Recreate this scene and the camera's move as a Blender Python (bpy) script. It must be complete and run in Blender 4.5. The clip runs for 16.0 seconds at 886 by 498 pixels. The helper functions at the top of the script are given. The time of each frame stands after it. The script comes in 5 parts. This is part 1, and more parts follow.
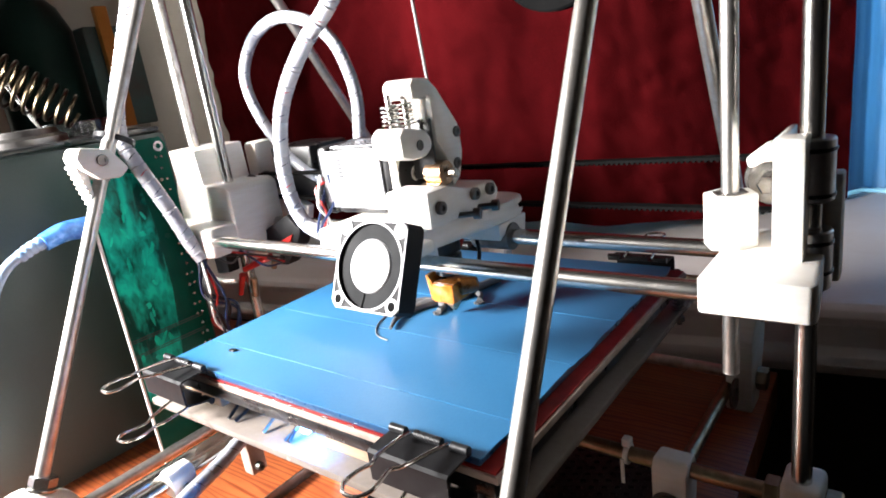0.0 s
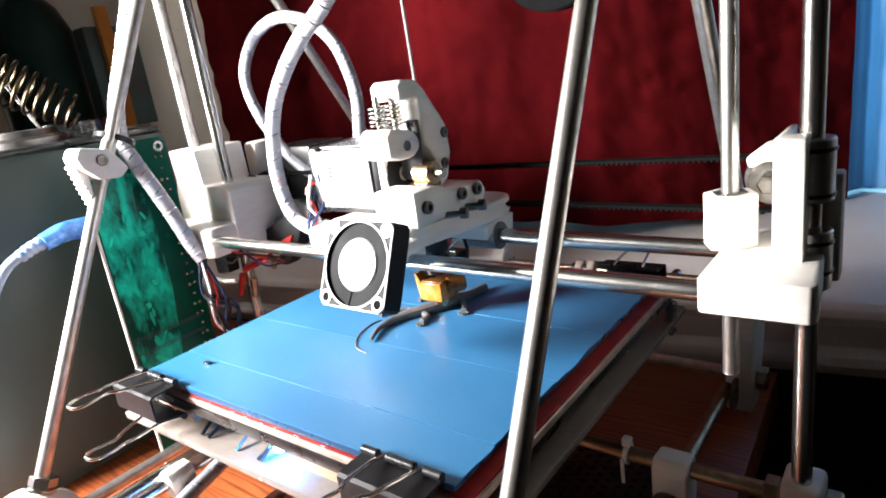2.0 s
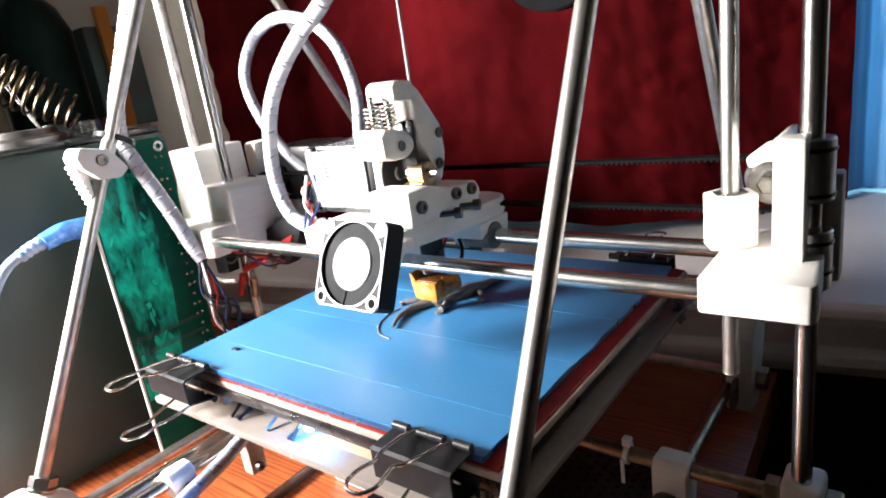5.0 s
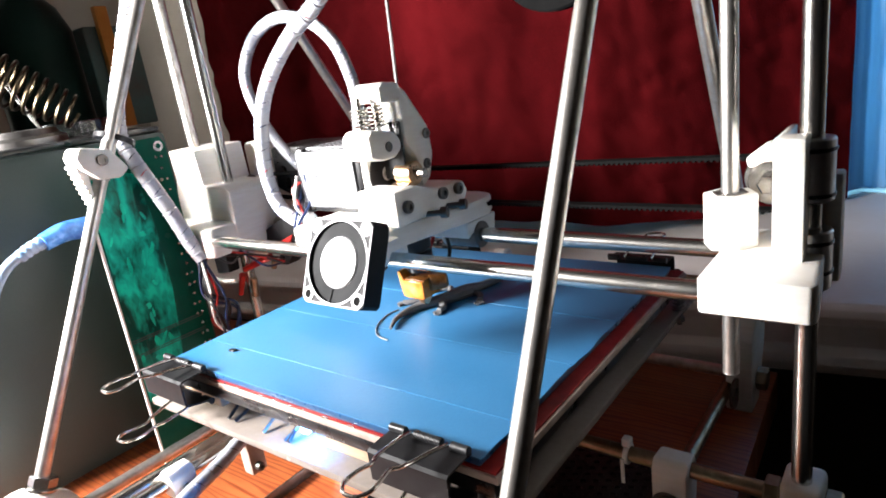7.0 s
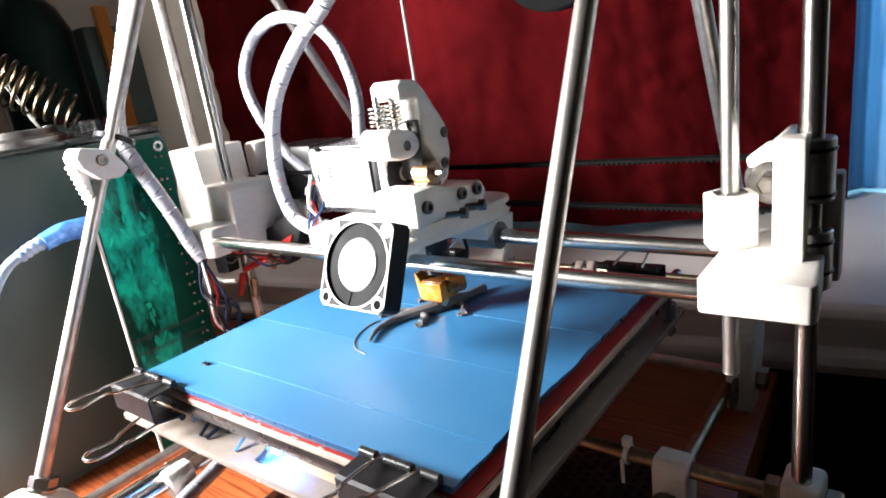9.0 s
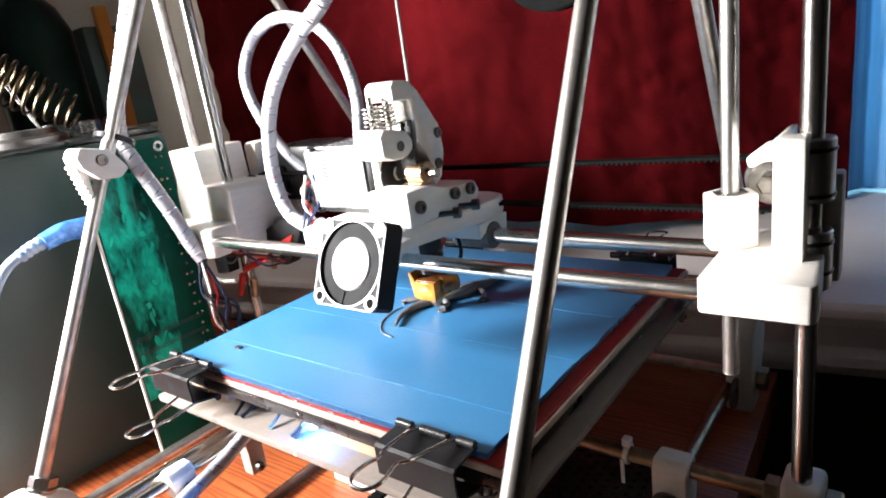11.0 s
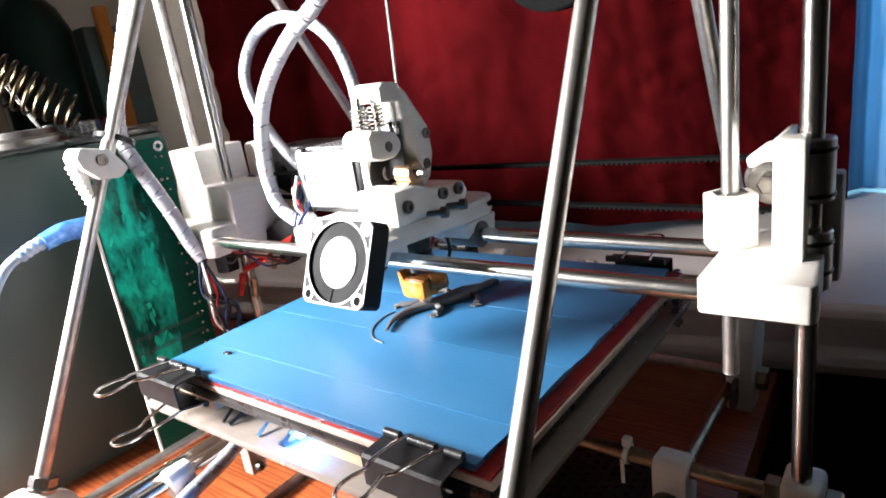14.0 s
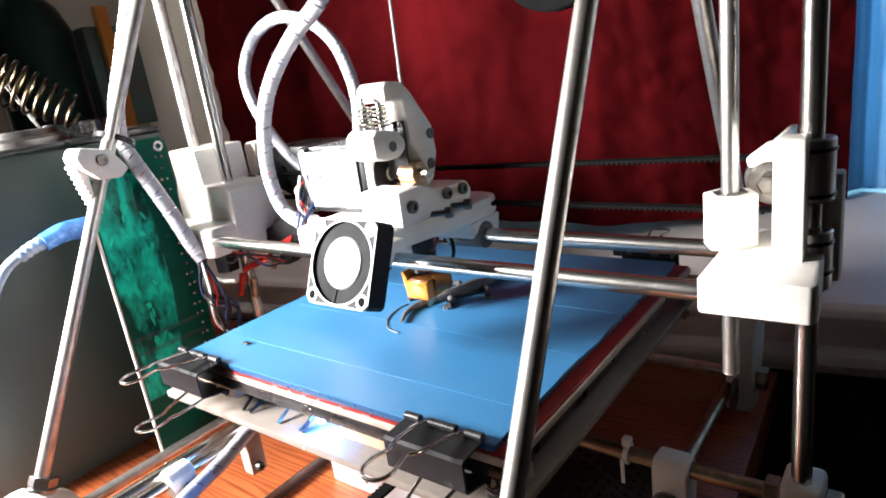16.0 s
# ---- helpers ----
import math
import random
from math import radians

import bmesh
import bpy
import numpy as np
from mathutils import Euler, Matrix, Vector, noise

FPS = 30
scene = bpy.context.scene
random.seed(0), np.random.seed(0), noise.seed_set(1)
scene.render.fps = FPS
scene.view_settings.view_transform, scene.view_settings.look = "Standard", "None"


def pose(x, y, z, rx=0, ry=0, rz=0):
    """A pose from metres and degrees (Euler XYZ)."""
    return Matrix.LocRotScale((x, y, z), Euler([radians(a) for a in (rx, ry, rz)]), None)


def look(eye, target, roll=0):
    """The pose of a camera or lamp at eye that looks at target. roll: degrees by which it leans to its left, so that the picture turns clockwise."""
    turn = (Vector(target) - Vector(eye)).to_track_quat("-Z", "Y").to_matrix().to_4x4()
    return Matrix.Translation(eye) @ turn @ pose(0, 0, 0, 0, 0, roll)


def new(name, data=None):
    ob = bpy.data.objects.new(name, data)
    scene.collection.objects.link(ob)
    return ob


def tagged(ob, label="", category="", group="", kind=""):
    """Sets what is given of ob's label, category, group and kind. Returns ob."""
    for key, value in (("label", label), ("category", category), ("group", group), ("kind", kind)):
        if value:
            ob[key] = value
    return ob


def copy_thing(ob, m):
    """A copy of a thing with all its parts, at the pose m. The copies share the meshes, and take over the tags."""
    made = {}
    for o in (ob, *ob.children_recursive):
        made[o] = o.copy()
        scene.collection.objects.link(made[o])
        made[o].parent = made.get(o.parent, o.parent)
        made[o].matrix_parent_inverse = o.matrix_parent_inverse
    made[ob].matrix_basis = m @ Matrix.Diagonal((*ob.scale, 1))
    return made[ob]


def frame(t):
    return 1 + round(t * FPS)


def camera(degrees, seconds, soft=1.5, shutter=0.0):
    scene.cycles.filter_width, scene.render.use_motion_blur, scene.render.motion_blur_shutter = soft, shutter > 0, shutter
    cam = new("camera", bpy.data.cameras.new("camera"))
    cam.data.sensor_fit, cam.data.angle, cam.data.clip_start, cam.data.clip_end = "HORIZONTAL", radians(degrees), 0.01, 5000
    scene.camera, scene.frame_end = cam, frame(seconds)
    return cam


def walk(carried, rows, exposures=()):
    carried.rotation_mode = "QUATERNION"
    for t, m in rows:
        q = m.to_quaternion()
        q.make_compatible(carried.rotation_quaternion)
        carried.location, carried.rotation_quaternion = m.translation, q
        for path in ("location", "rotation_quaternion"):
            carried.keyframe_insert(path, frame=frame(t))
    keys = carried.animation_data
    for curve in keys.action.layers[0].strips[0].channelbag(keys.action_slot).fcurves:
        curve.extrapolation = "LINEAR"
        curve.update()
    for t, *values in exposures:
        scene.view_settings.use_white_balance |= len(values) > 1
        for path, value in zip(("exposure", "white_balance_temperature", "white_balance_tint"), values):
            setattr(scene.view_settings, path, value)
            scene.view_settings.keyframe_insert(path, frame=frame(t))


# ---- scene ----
# ---------------------------------------------------------------- camera
EYE = Matrix.Translation((0.3769, -0.3395, 0.2498)) @ Euler((radians(90 - 16.292), 0, radians(39.153))).to_matrix().to_4x4() @ pose(0, 0, 0, 0, 0, -8.119)
cam = camera(70.88, 16.0, soft=1.8)
walk(cam, [(0, EYE), (16, EYE)], exposures=[(0, 0.67), (16, 0.67)])

# ---------------------------------------------------------------- light
world = bpy.data.worlds.new("world")
scene.world = world
world.use_nodes = True
sky = world.node_tree.nodes.new("ShaderNodeTexSky")
sky.sky_type, sky.sun_disc = "NISHITA", False
sky.sun_elevation, sky.sun_rotation = radians(32), radians(200)
world.node_tree.links.new(sky.outputs[0], world.node_tree.nodes["Background"].inputs[0])
world.node_tree.nodes["Background"].inputs[1].default_value = 0.10


def area_lamp(name, eye, target, w, h, power, colour):
    data = bpy.data.lights.new(name, "AREA")
    data.shape, data.size, data.size_y, data.energy, data.color = "RECTANGLE", w, h, power, colour
    ob = new(name, data)
    ob.matrix_basis = look(eye, target)
    return ob


# key and side lamp added in unseen wall openings, placed by highlights and shadows
area_lamp("added_key_lamp", (-0.20, -0.497, 0.33), (-0.10, 0.0, 0.16), 0.18, 0.18, 22.5, (1.0, 0.97, 0.96))
area_lamp("added_side_lamp", (-0.525, -0.30, 0.52), (0.1, 0.0, 0.12), 0.26, 0.30, 1.1, (1.0, 0.98, 0.96))
# daylight in the window behind the curtains
area_lamp("far_window_daylight", (0.402, 0.516, 0.22), (0.42, 0.30, 0.16), 0.20, 0.28, 0.75, (0.26, 0.70, 1.0))


# ---------------------------------------------------------------- materials
def material(name, colour, rough=0.5, metal=0.0, second=None, scale=60.0, detail_scale=400.0, bump=0.1, spec=0.5, stretch=(1, 1, 1), amount=0.5, rvar=0.15,
             trans=0.0, sub=0.0, emit=None, ior=1.45):
    m = bpy.data.materials.new(name)
    m.use_nodes = True
    nt = m.node_tree
    b = nt.nodes["Principled BSDF"]
    b.inputs["Metallic"].default_value = metal
    b.inputs["Specular IOR Level"].default_value = spec
    b.inputs["IOR"].default_value = ior
    b.inputs["Transmission Weight"].default_value = trans
    if sub:
        b.inputs["Subsurface Weight"].default_value = sub
        b.inputs["Subsurface Radius"].default_value = (0.010, 0.0085, 0.007)
    tc = nt.nodes.new("ShaderNodeTexCoord")
    mp = nt.nodes.new("ShaderNodeMapping")
    mp.inputs["Scale"].default_value = stretch
    nt.links.new(tc.outputs["Object"], mp.inputs[0])
    n1, n2 = nt.nodes.new("ShaderNodeTexNoise"), nt.nodes.new("ShaderNodeTexNoise")
    n1.inputs["Scale"].default_value, n1.inputs["Detail"].default_value = scale, 4
    n2.inputs["Scale"].default_value, n2.inputs["Detail"].default_value = detail_scale, 3
    for n in (n1, n2):
        nt.links.new(mp.outputs[0], n.inputs["Vector"])
    mix = nt.nodes.new("ShaderNodeMix")
    mix.data_type = "RGBA"
    mix.inputs[6].default_value = (*colour, 1)
    mix.inputs[7].default_value = (*(second or [c * 0.8 for c in colour]), 1)
    add = nt.nodes.new("ShaderNodeMath")
    add.operation = "MULTIPLY_ADD"
    add.inputs[1].default_value = 0.35
    ramp = nt.nodes.new("ShaderNodeMapRange")
    ramp.inputs[1].default_value, ramp.inputs[2].default_value = 0.45, 0.85
    ramp.inputs[4].default_value = amount * 2
    ramp.clamp = True
    nt.links.new(n2.outputs[0], add.inputs[0])
    nt.links.new(n1.outputs[0], add.inputs[2])
    nt.links.new(add.outputs[0], ramp.inputs[0])
    nt.links.new(ramp.outputs[0], mix.inputs[0])
    nt.links.new(mix.outputs[2], b.inputs["Base Color"])
    rr = nt.nodes.new("ShaderNodeMapRange")
    rr.inputs[3].default_value, rr.inputs[4].default_value = max(0.02, rough - rvar), min(1, rough + rvar)
    nt.links.new(n1.outputs[0], rr.inputs[0])
    nt.links.new(rr.outputs[0], b.inputs["Roughness"])
    if bump:
        bp = nt.nodes.new("ShaderNodeBump")
        bp.inputs["Strength"].default_value, bp.inputs["Distance"].default_value = bump, 0.0005
        nt.links.new(n2.outputs[0], bp.inputs["Height"])
        nt.links.new(bp.outputs[0], b.inputs["Normal"])
    if emit:
        b.inputs["Emission Color"].default_value, b.inputs["Emission Strength"].default_value = (*emit[:3], 1), emit[3]
    return m


def wave_overlay(m, scale, colour, axis="X", low=0.55, high=0.75, distortion=6.0):
    """Lays grain or streaks of a second colour over a material."""
    nt = m.node_tree
    b = nt.nodes["Principled BSDF"]
    old = b.inputs["Base Color"].links[0].from_socket
    mp = [n for n in nt.nodes if n.type == "MAPPING"][0]
    w = nt.nodes.new("ShaderNodeTexWave")
    w.bands_direction = axis
    w.inputs["Scale"].default_value, w.inputs["Distortion"].default_value, w.inputs["Detail"].default_value = scale, distortion, 3
    nt.links.new(mp.outputs[0], w.inputs["Vector"])
    r = nt.nodes.new("ShaderNodeMapRange")
    r.inputs[1].default_value, r.inputs[2].default_value = low, high
    nt.links.new(w.outputs[1], r.inputs[0])
    mix = nt.nodes.new("ShaderNodeMix")
    mix.data_type = "RGBA"
    mix.inputs[7].default_value = (*colour, 1)
    nt.links.new(old, mix.inputs[6])
    nt.links.new(r.outputs[0], mix.inputs[0])
    nt.links.new(mix.outputs[2], b.inputs["Base Color"])
    return m


PRINT = material("white printed plastic", (0.80, 0.78, 0.74), 0.42, second=(0.70, 0.66, 0.60), scale=70, detail_scale=500, bump=0.25, stretch=(1, 1, 6), sub=0.45, amount=0.3)
STEEL = material("polished steel rod", (0.68, 0.67, 0.65), 0.24, 1.0, second=(0.5, 0.48, 0.44), scale=90, bump=0.03, rvar=0.06)
ZINC = material("zinc threaded rod", (0.72, 0.70, 0.67), 0.38, 1.0, second=(0.50, 0.47, 0.43), scale=120, bump=0.12, rvar=0.1)
BRASSY = material("yellowed threaded rod", (0.375, 0.315, 0.225), 0.35, 1.0, second=(0.24, 0.1875, 0.12), scale=150, bump=0.15)
BRASS = material("brass", (0.60, 0.42, 0.30), 0.3, 1.0, second=(0.42, 0.26, 0.15), scale=200, bump=0.05)
BROWNSTEEL = material("dark brown steel", (0.0525, 0.0406, 0.0252), 0.32, 1.0, second=(0.021, 0.0154, 0.0098), scale=200, bump=0.2)
DARKSTEEL = material("dark steel", (0.176, 0.168, 0.16), 0.4, 1.0, scale=200, bump=0.1)
ALU = material("motor aluminium", (0.72, 0.72, 0.72), 0.34, 0.9, second=(0.55, 0.55, 0.55), scale=60, bump=0.08)
LABEL = material("silver sticker", (0.289, 0.296, 0.31), 0.28, 0.65, second=(0.361, 0.376, 0.398), scale=40, bump=0.04)
BLACK = material("black plastic", (0.008, 0.008, 0.009), 0.3, second=(0.016, 0.016, 0.017), scale=100, bump=0.1)
CLIPBLACK = material("black lacquered steel", (0.006, 0.006, 0.007), 0.45, second=(0.012, 0.012, 0.013), scale=150, bump=0.05, spec=0.18)
MATTBLACK = material("matt black plastic", (0.006, 0.006, 0.006), 0.9, scale=150, bump=0.1, spec=0.05)
BLACKRUBBER = material("black rubber", (0.005, 0.005, 0.005), 0.85, scale=200, bump=0.2, spec=0.06)
INK = material("dark ink", (0.03, 0.03, 0.035), 0.6, bump=0)
TAPE = material("blue masking tape", (0.02304, 0.1224, 0.2592), 0.38, second=(0.036, 0.1512, 0.3024), scale=22, detail_scale=900, bump=0.14, spec=0.5, amount=0.5, rvar=0.08)
TAPEWORN = material("worn pale tape", (0.0324, 0.1512, 0.3312), 0.6, second=(0.1008, 0.2448, 0.4032), scale=300, bump=0.2)
TAPEEDGE = material("tape and glass edge", (0.02, 0.07, 0.16), 0.3, scale=200, bump=0.1)
REDPCB = material("red solder mask", (0.238, 0.0098, 0.0084), 0.4, second=(0.168, 0.007, 0.0063), scale=120, bump=0.05)
INSUL = material("pale insulating board", (0.4125, 0.33, 0.285), 0.7, second=(0.315, 0.2325, 0.195), scale=120, bump=0.2)
ACRYL = material("scuffed clear acrylic", (0.21, 0.18, 0.155), 0.25, second=(0.29, 0.25, 0.225), scale=25, bump=0.05, spec=0.5, trans=0.2, amount=0.35, rvar=0.1)
PLY = material("raw plywood", (0.465, 0.3375, 0.24), 0.75, second=(0.375, 0.255, 0.165), scale=80, bump=0.3, stretch=(0.3, 3, 3))
WOOD = material("reddish wooden desktop", (0.36, 0.0972, 0.03024), 0.35, second=(0.2592, 0.0612, 0.01872), scale=30, detail_scale=200, bump=0.12, stretch=(0.6, 6, 1))
wave_overlay(WOOD, 13.0, (0.17, 0.036, 0.012), "Y", 0.5, 1.0, 12.0)
RED = material("red curtain cloth", (0.082, 0.0040, 0.0056), 0.85, second=(0.050, 0.0026, 0.0036), scale=16, detail_scale=800, bump=0.9, spec=0.02, amount=0.6)
BLUECLOTH = material("blue sheer curtain", (0.22, 0.38, 0.56), 0.8, second=(0.17, 0.32, 0.50), scale=14, detail_scale=500, bump=0.2, spec=0.2, stretch=(3, 1, 0.3))
_nt = BLUECLOTH.node_tree
_mix, _tr = _nt.nodes.new("ShaderNodeMixShader"), _nt.nodes.new("ShaderNodeBsdfTranslucent")
_tr.inputs[0].default_value = (0.36, 0.48, 0.60, 1)
_mix.inputs[0].default_value = 0.6
_nt.links.new(_nt.nodes["Principled BSDF"].outputs[0], _mix.inputs[1])
_nt.links.new(_tr.outputs[0], _mix.inputs[2])
_nt.links.new(_mix.outputs[0], _nt.nodes["Material Output"].inputs[0])
WALL = material("cream wall paint", (0.56, 0.512, 0.448), 0.75, second=(0.504, 0.456, 0.384), scale=8, detail_scale=120, bump=0.2)
SILL = material("white painted sill", (0.86, 0.79, 0.75), 0.42, second=(0.80, 0.72, 0.66), scale=14, detail_scale=150, bump=0.1)
GREYBOX = material("dark grey cabinet lacquer", (0.0449, 0.0624, 0.0585), 0.42, second=(0.0565, 0.0761, 0.0722), scale=12, detail_scale=900, bump=0.15, spec=0.3)
PCBGREEN = material("green solder mask", (0.005, 0.115, 0.075), 0.22, second=(0.003, 0.075, 0.05), scale=60, detail_scale=600, bump=0.1, spec=0.3, amount=0.4)
# teal light on the board, put into flake and noise colours
LIGHTFLAKE = material("painted teal light flake", (0.008, 0.50, 0.35), 0.35, second=(0.012, 0.88, 0.62), scale=90, detail_scale=500, bump=0.3, spec=0.2)
LIGHTSHEET = material("board with painted teal light", (0.003, 0.060, 0.042), 0.3, second=(0.008, 0.90, 0.64), scale=40, detail_scale=150, bump=0.3, spec=0.2, stretch=(1, 1.5, 0.7), amount=0.5)
for _n in LIGHTSHEET.node_tree.nodes:
    if _n.type == "MAP_RANGE" and _n.inputs[1].default_value > 0.4:
        _n.inputs[1].default_value, _n.inputs[2].default_value = 0.57, 0.82
    if _n.type == "TEX_NOISE":
        _n.inputs["Distortion"].default_value = 0.7
for _m, _c, _f in ((PCBGREEN, (0.01, 0.12, 0.08, 1), 0.3), (LIGHTSHEET, (0.01, 0.22, 0.15, 1), 0.25), (LIGHTFLAKE, (0.02, 0.90, 0.64, 1), 0.4)):
    _nt = _m.node_tree
    _mix, _tr = _nt.nodes.new("ShaderNodeMixShader"), _nt.nodes.new("ShaderNodeBsdfTranslucent")
    _tr.inputs[0].default_value, _mix.inputs[0].default_value = _c, _f
    _nt.links.new(_nt.nodes["Principled BSDF"].outputs[0], _mix.inputs[1])
    _nt.links.new(_tr.outputs[0], _mix.inputs[2])
    _nt.links.new(_mix.outputs[0], _nt.nodes["Material Output"].inputs[0])
SOLDER = material("solder", (0.75, 0.74, 0.72), 0.25, 1.0, bump=0.1)
SPIRAL = material("milky spiral wrap", (0.485, 0.479, 0.499), 0.25, second=(0.367, 0.394, 0.459), scale=90, detail_scale=300, bump=0.1, sub=0.2)
WIRERED = material("red wire", (0.55, 0.03, 0.025), 0.4, bump=0)
WIREBLUE = material("dark blue wire", (0.02, 0.035, 0.10), 0.4, bump=0)
WIREBLACK = material("black wire", (0.012, 0.012, 0.014), 0.4, bump=0)
WIREWHITE = material("white wire", (0.8, 0.78, 0.75), 0.4, bump=0)
USBCORD = material("pale translucent blue cord", (0.136, 0.256, 0.464), 0.2, second=(0.36, 0.48, 0.64), scale=140, bump=0.1, sub=0.2, amount=0.8)
USBBLUE = material("translucent blue cable", (0.0255, 0.1105, 0.425), 0.25, second=(0.102, 0.306, 0.7225), scale=120, bump=0.1, sub=0.1)
BROWNTAPE = material("dark brown tape", (0.12, 0.04125, 0.0105), 0.3, second=(0.225, 0.0825, 0.015), scale=200, bump=0.3)
KAPTON = material("amber polyimide tape", (0.45, 0.1125, 0.009), 0.22, second=(0.6, 0.24, 0.045), scale=220, bump=0.3)
GREYPRINT = material("grey printed plastic", (0.08, 0.08, 0.0825), 0.45, second=(0.12, 0.12, 0.122), scale=220, detail_scale=900, bump=0.4, stretch=(1, 1, 4))
FILAMENT = material("grey filament", (0.30, 0.29, 0.28), 0.4, bump=0)
FANHUB = material("pale fan sticker", (0.407, 0.407, 0.413), 0.5, second=(0.361, 0.361, 0.367), scale=150, bump=0.03)
FANLINE = material("pale fan frame lines", (0.425, 0.425, 0.4335), 0.5, second=(0.323, 0.323, 0.3315), scale=150, bump=0.05)
FANGREY = material("grey fan rotor", (0.011, 0.012, 0.013), 0.75, spec=0.2, bump=0.05)
FANFRAME = material("fan frame plastic", (0.012, 0.012, 0.013), 0.6, bump=0.1, spec=0.2)
GLASSGREEN = material("dark green glass", (0.0055, 0.0143, 0.011), 0.35, second=(0.0099, 0.022, 0.0176), scale=30, bump=0.02, spec=0.04)
ORANGE = material("orange plastic", (0.396, 0.149, 0.0297), 0.5, bump=0.1, spec=0.1)
PAPER = material("grey paper", (0.072, 0.0704, 0.064), 0.8, second=(0.056, 0.104, 0.096), scale=40, bump=0.2, spec=0.1)
CLEAR = material("clear glass", (0.9, 0.92, 0.9), 0.04, trans=1.0, bump=0.0, rvar=0.02)
PERF = material("perforated dark steel", (0.06, 0.054, 0.048), 0.45, 0.8, second=(0.036, 0.03, 0.027), scale=100, bump=0.1)
WHITEMETAL = material("white painted steel", (0.702, 0.702, 0.72), 0.45, second=(0.612, 0.612, 0.63), scale=30, bump=0.08)
LEDBLUE = material("blue light diode", (0.1, 0.3, 0.9), 0.3, bump=0, emit=(0.04, 0.30, 1.0, 300.0))
YELLOW = material("yellow sticker", (0.75, 0.55, 0.05), 0.5, bump=0)
# wall, floor and ceiling tones kept dark to cut bounce light
LOWBOUNCE = material("low-bounce dark brown wall", (0.030, 0.024, 0.020), 0.8, scale=6, bump=0.1)
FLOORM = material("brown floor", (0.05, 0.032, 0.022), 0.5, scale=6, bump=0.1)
CEILM = material("low-bounce grey ceiling", (0.04, 0.037, 0.034), 0.8, scale=5, bump=0.1)


# ---------------------------------------------------------------- mesh helpers
def finish(bm, smooth=True, angle=35):
    bmesh.ops.recalc_face_normals(bm, faces=bm.faces)
    lim = radians(angle)
    for e in bm.edges:
        e.smooth = smooth and (len(e.link_faces) == 2 and e.calc_face_angle(0) < lim)
    for f in bm.faces:
        f.smooth = smooth
    return bm


def mesh_of(name, bm, mat, smooth=True):
    finish(bm, smooth)
    me = bpy.data.meshes.new(name)
    bm.to_mesh(me)
    bm.free()
    for m in (mat if isinstance(mat, (list, tuple)) else [mat]):
        me.materials.append(m)
    return me


def part(name, bm, mat, parent, label=""):
    ob = new(name, mesh_of(name, bm, mat))
    ob.parent = parent
    if label:
        ob["label"] = label
    return ob


def thing(name, label, category, at=(0, 0, 0), group="", kind=""):
    ob = new(name)
    ob.empty_display_size = 0.01
    ob.matrix_basis = Matrix.Translation(at)
    return tagged(ob, label, category, group, kind)


def whole(name, bm, mat, label, category, group="", kind=""):
    return tagged(new(name, mesh_of(name, bm, mat)), label, category, group, kind)


def B():
    return bmesh.new()


def box(bm, x0, x1, y0, y1, z0, z1, bevel=0.0, seg=2, m=None):
    t = bmesh.new()
    bmesh.ops.create_cube(t, size=1)
    for v in t.verts:
        v.co = Vector((x0 + (v.co.x + 0.5) * (x1 - x0), y0 + (v.co.y + 0.5) * (y1 - y0), z0 + (v.co.z + 0.5) * (z1 - z0)))
    if bevel:
        bmesh.ops.bevel(t, geom=list(t.edges), offset=bevel, segments=seg, affect="EDGES", profile=0.5)
    return merge(bm, t, m)


def merge(bm, t, m=None, index=0):
    if m is not None:
        bmesh.ops.transform(t, matrix=m, verts=t.verts)
    vs = {v: bm.verts.new(v.co) for v in t.verts}
    for f in t.faces:
        nf = bm.faces.new([vs[v] for v in f.verts])
        nf.material_index = index or f.material_index
    t.free()
    return bm


def frame_of(p0, p1):
    d = Vector(p1) - Vector(p0)
    return Matrix.Translation(p0) @ d.to_track_quat("Z", "Y").to_matrix().to_4x4(), d.length


def lathe(bm, profile, p0, p1, seg=20, m=None):
    """Rings (distance along p0-p1, radius), closed at both ends."""
    fr, _ = frame_of(p0, p1)
    t = bmesh.new()
    rings = []
    for h, r in profile:
        rings.append([t.verts.new((r * math.cos(2 * math.pi * k / seg), r * math.sin(2 * math.pi * k / seg), h)) for k in range(seg)])
    for a, b in zip(rings, rings[1:]):
        for k in range(seg):
            t.faces.new((a[k], a[(k + 1) % seg], b[(k + 1) % seg], b[k]))
    t.faces.new(rings[0][::-1])
    t.faces.new(rings[-1])
    return merge(bm, t, (m @ fr) if m is not None else fr)


def cyl(bm, p0, p1, r, seg=20, bevel=0.0, m=None):
    n = (Vector(p1) - Vector(p0)).length
    b = min(bevel, r * 0.6)
    prof = [(0, r - b), (b, r), (n - b, r), (n, r - b)] if b else [(0, r), (n, r)]
    return lathe(bm, prof, p0, p1, seg, m)


def tube(bm, p0, p1, ro, ri, seg=28, b=0.0004, m=None):
    """A ring or pipe with a hole."""
    fr, n = frame_of(p0, p1)
    t = bmesh.new()
    prof = [(0, ri), (0, ro - b), (b, ro), (n - b, ro), (n, ro - b), (n, ri)]
    rings = [[t.verts.new((r * math.cos(2 * math.pi * k / seg), r * math.sin(2 * math.pi * k / seg), h)) for k in range(seg)] for h, r in prof]
    for a, c in zip(rings, rings[1:] + rings[:1]):
        for k in range(seg):
            t.faces.new((a[k], a[(k + 1) % seg], c[(k + 1) % seg], c[k]))
    return merge(bm, t, (m @ fr) if m is not None else fr)


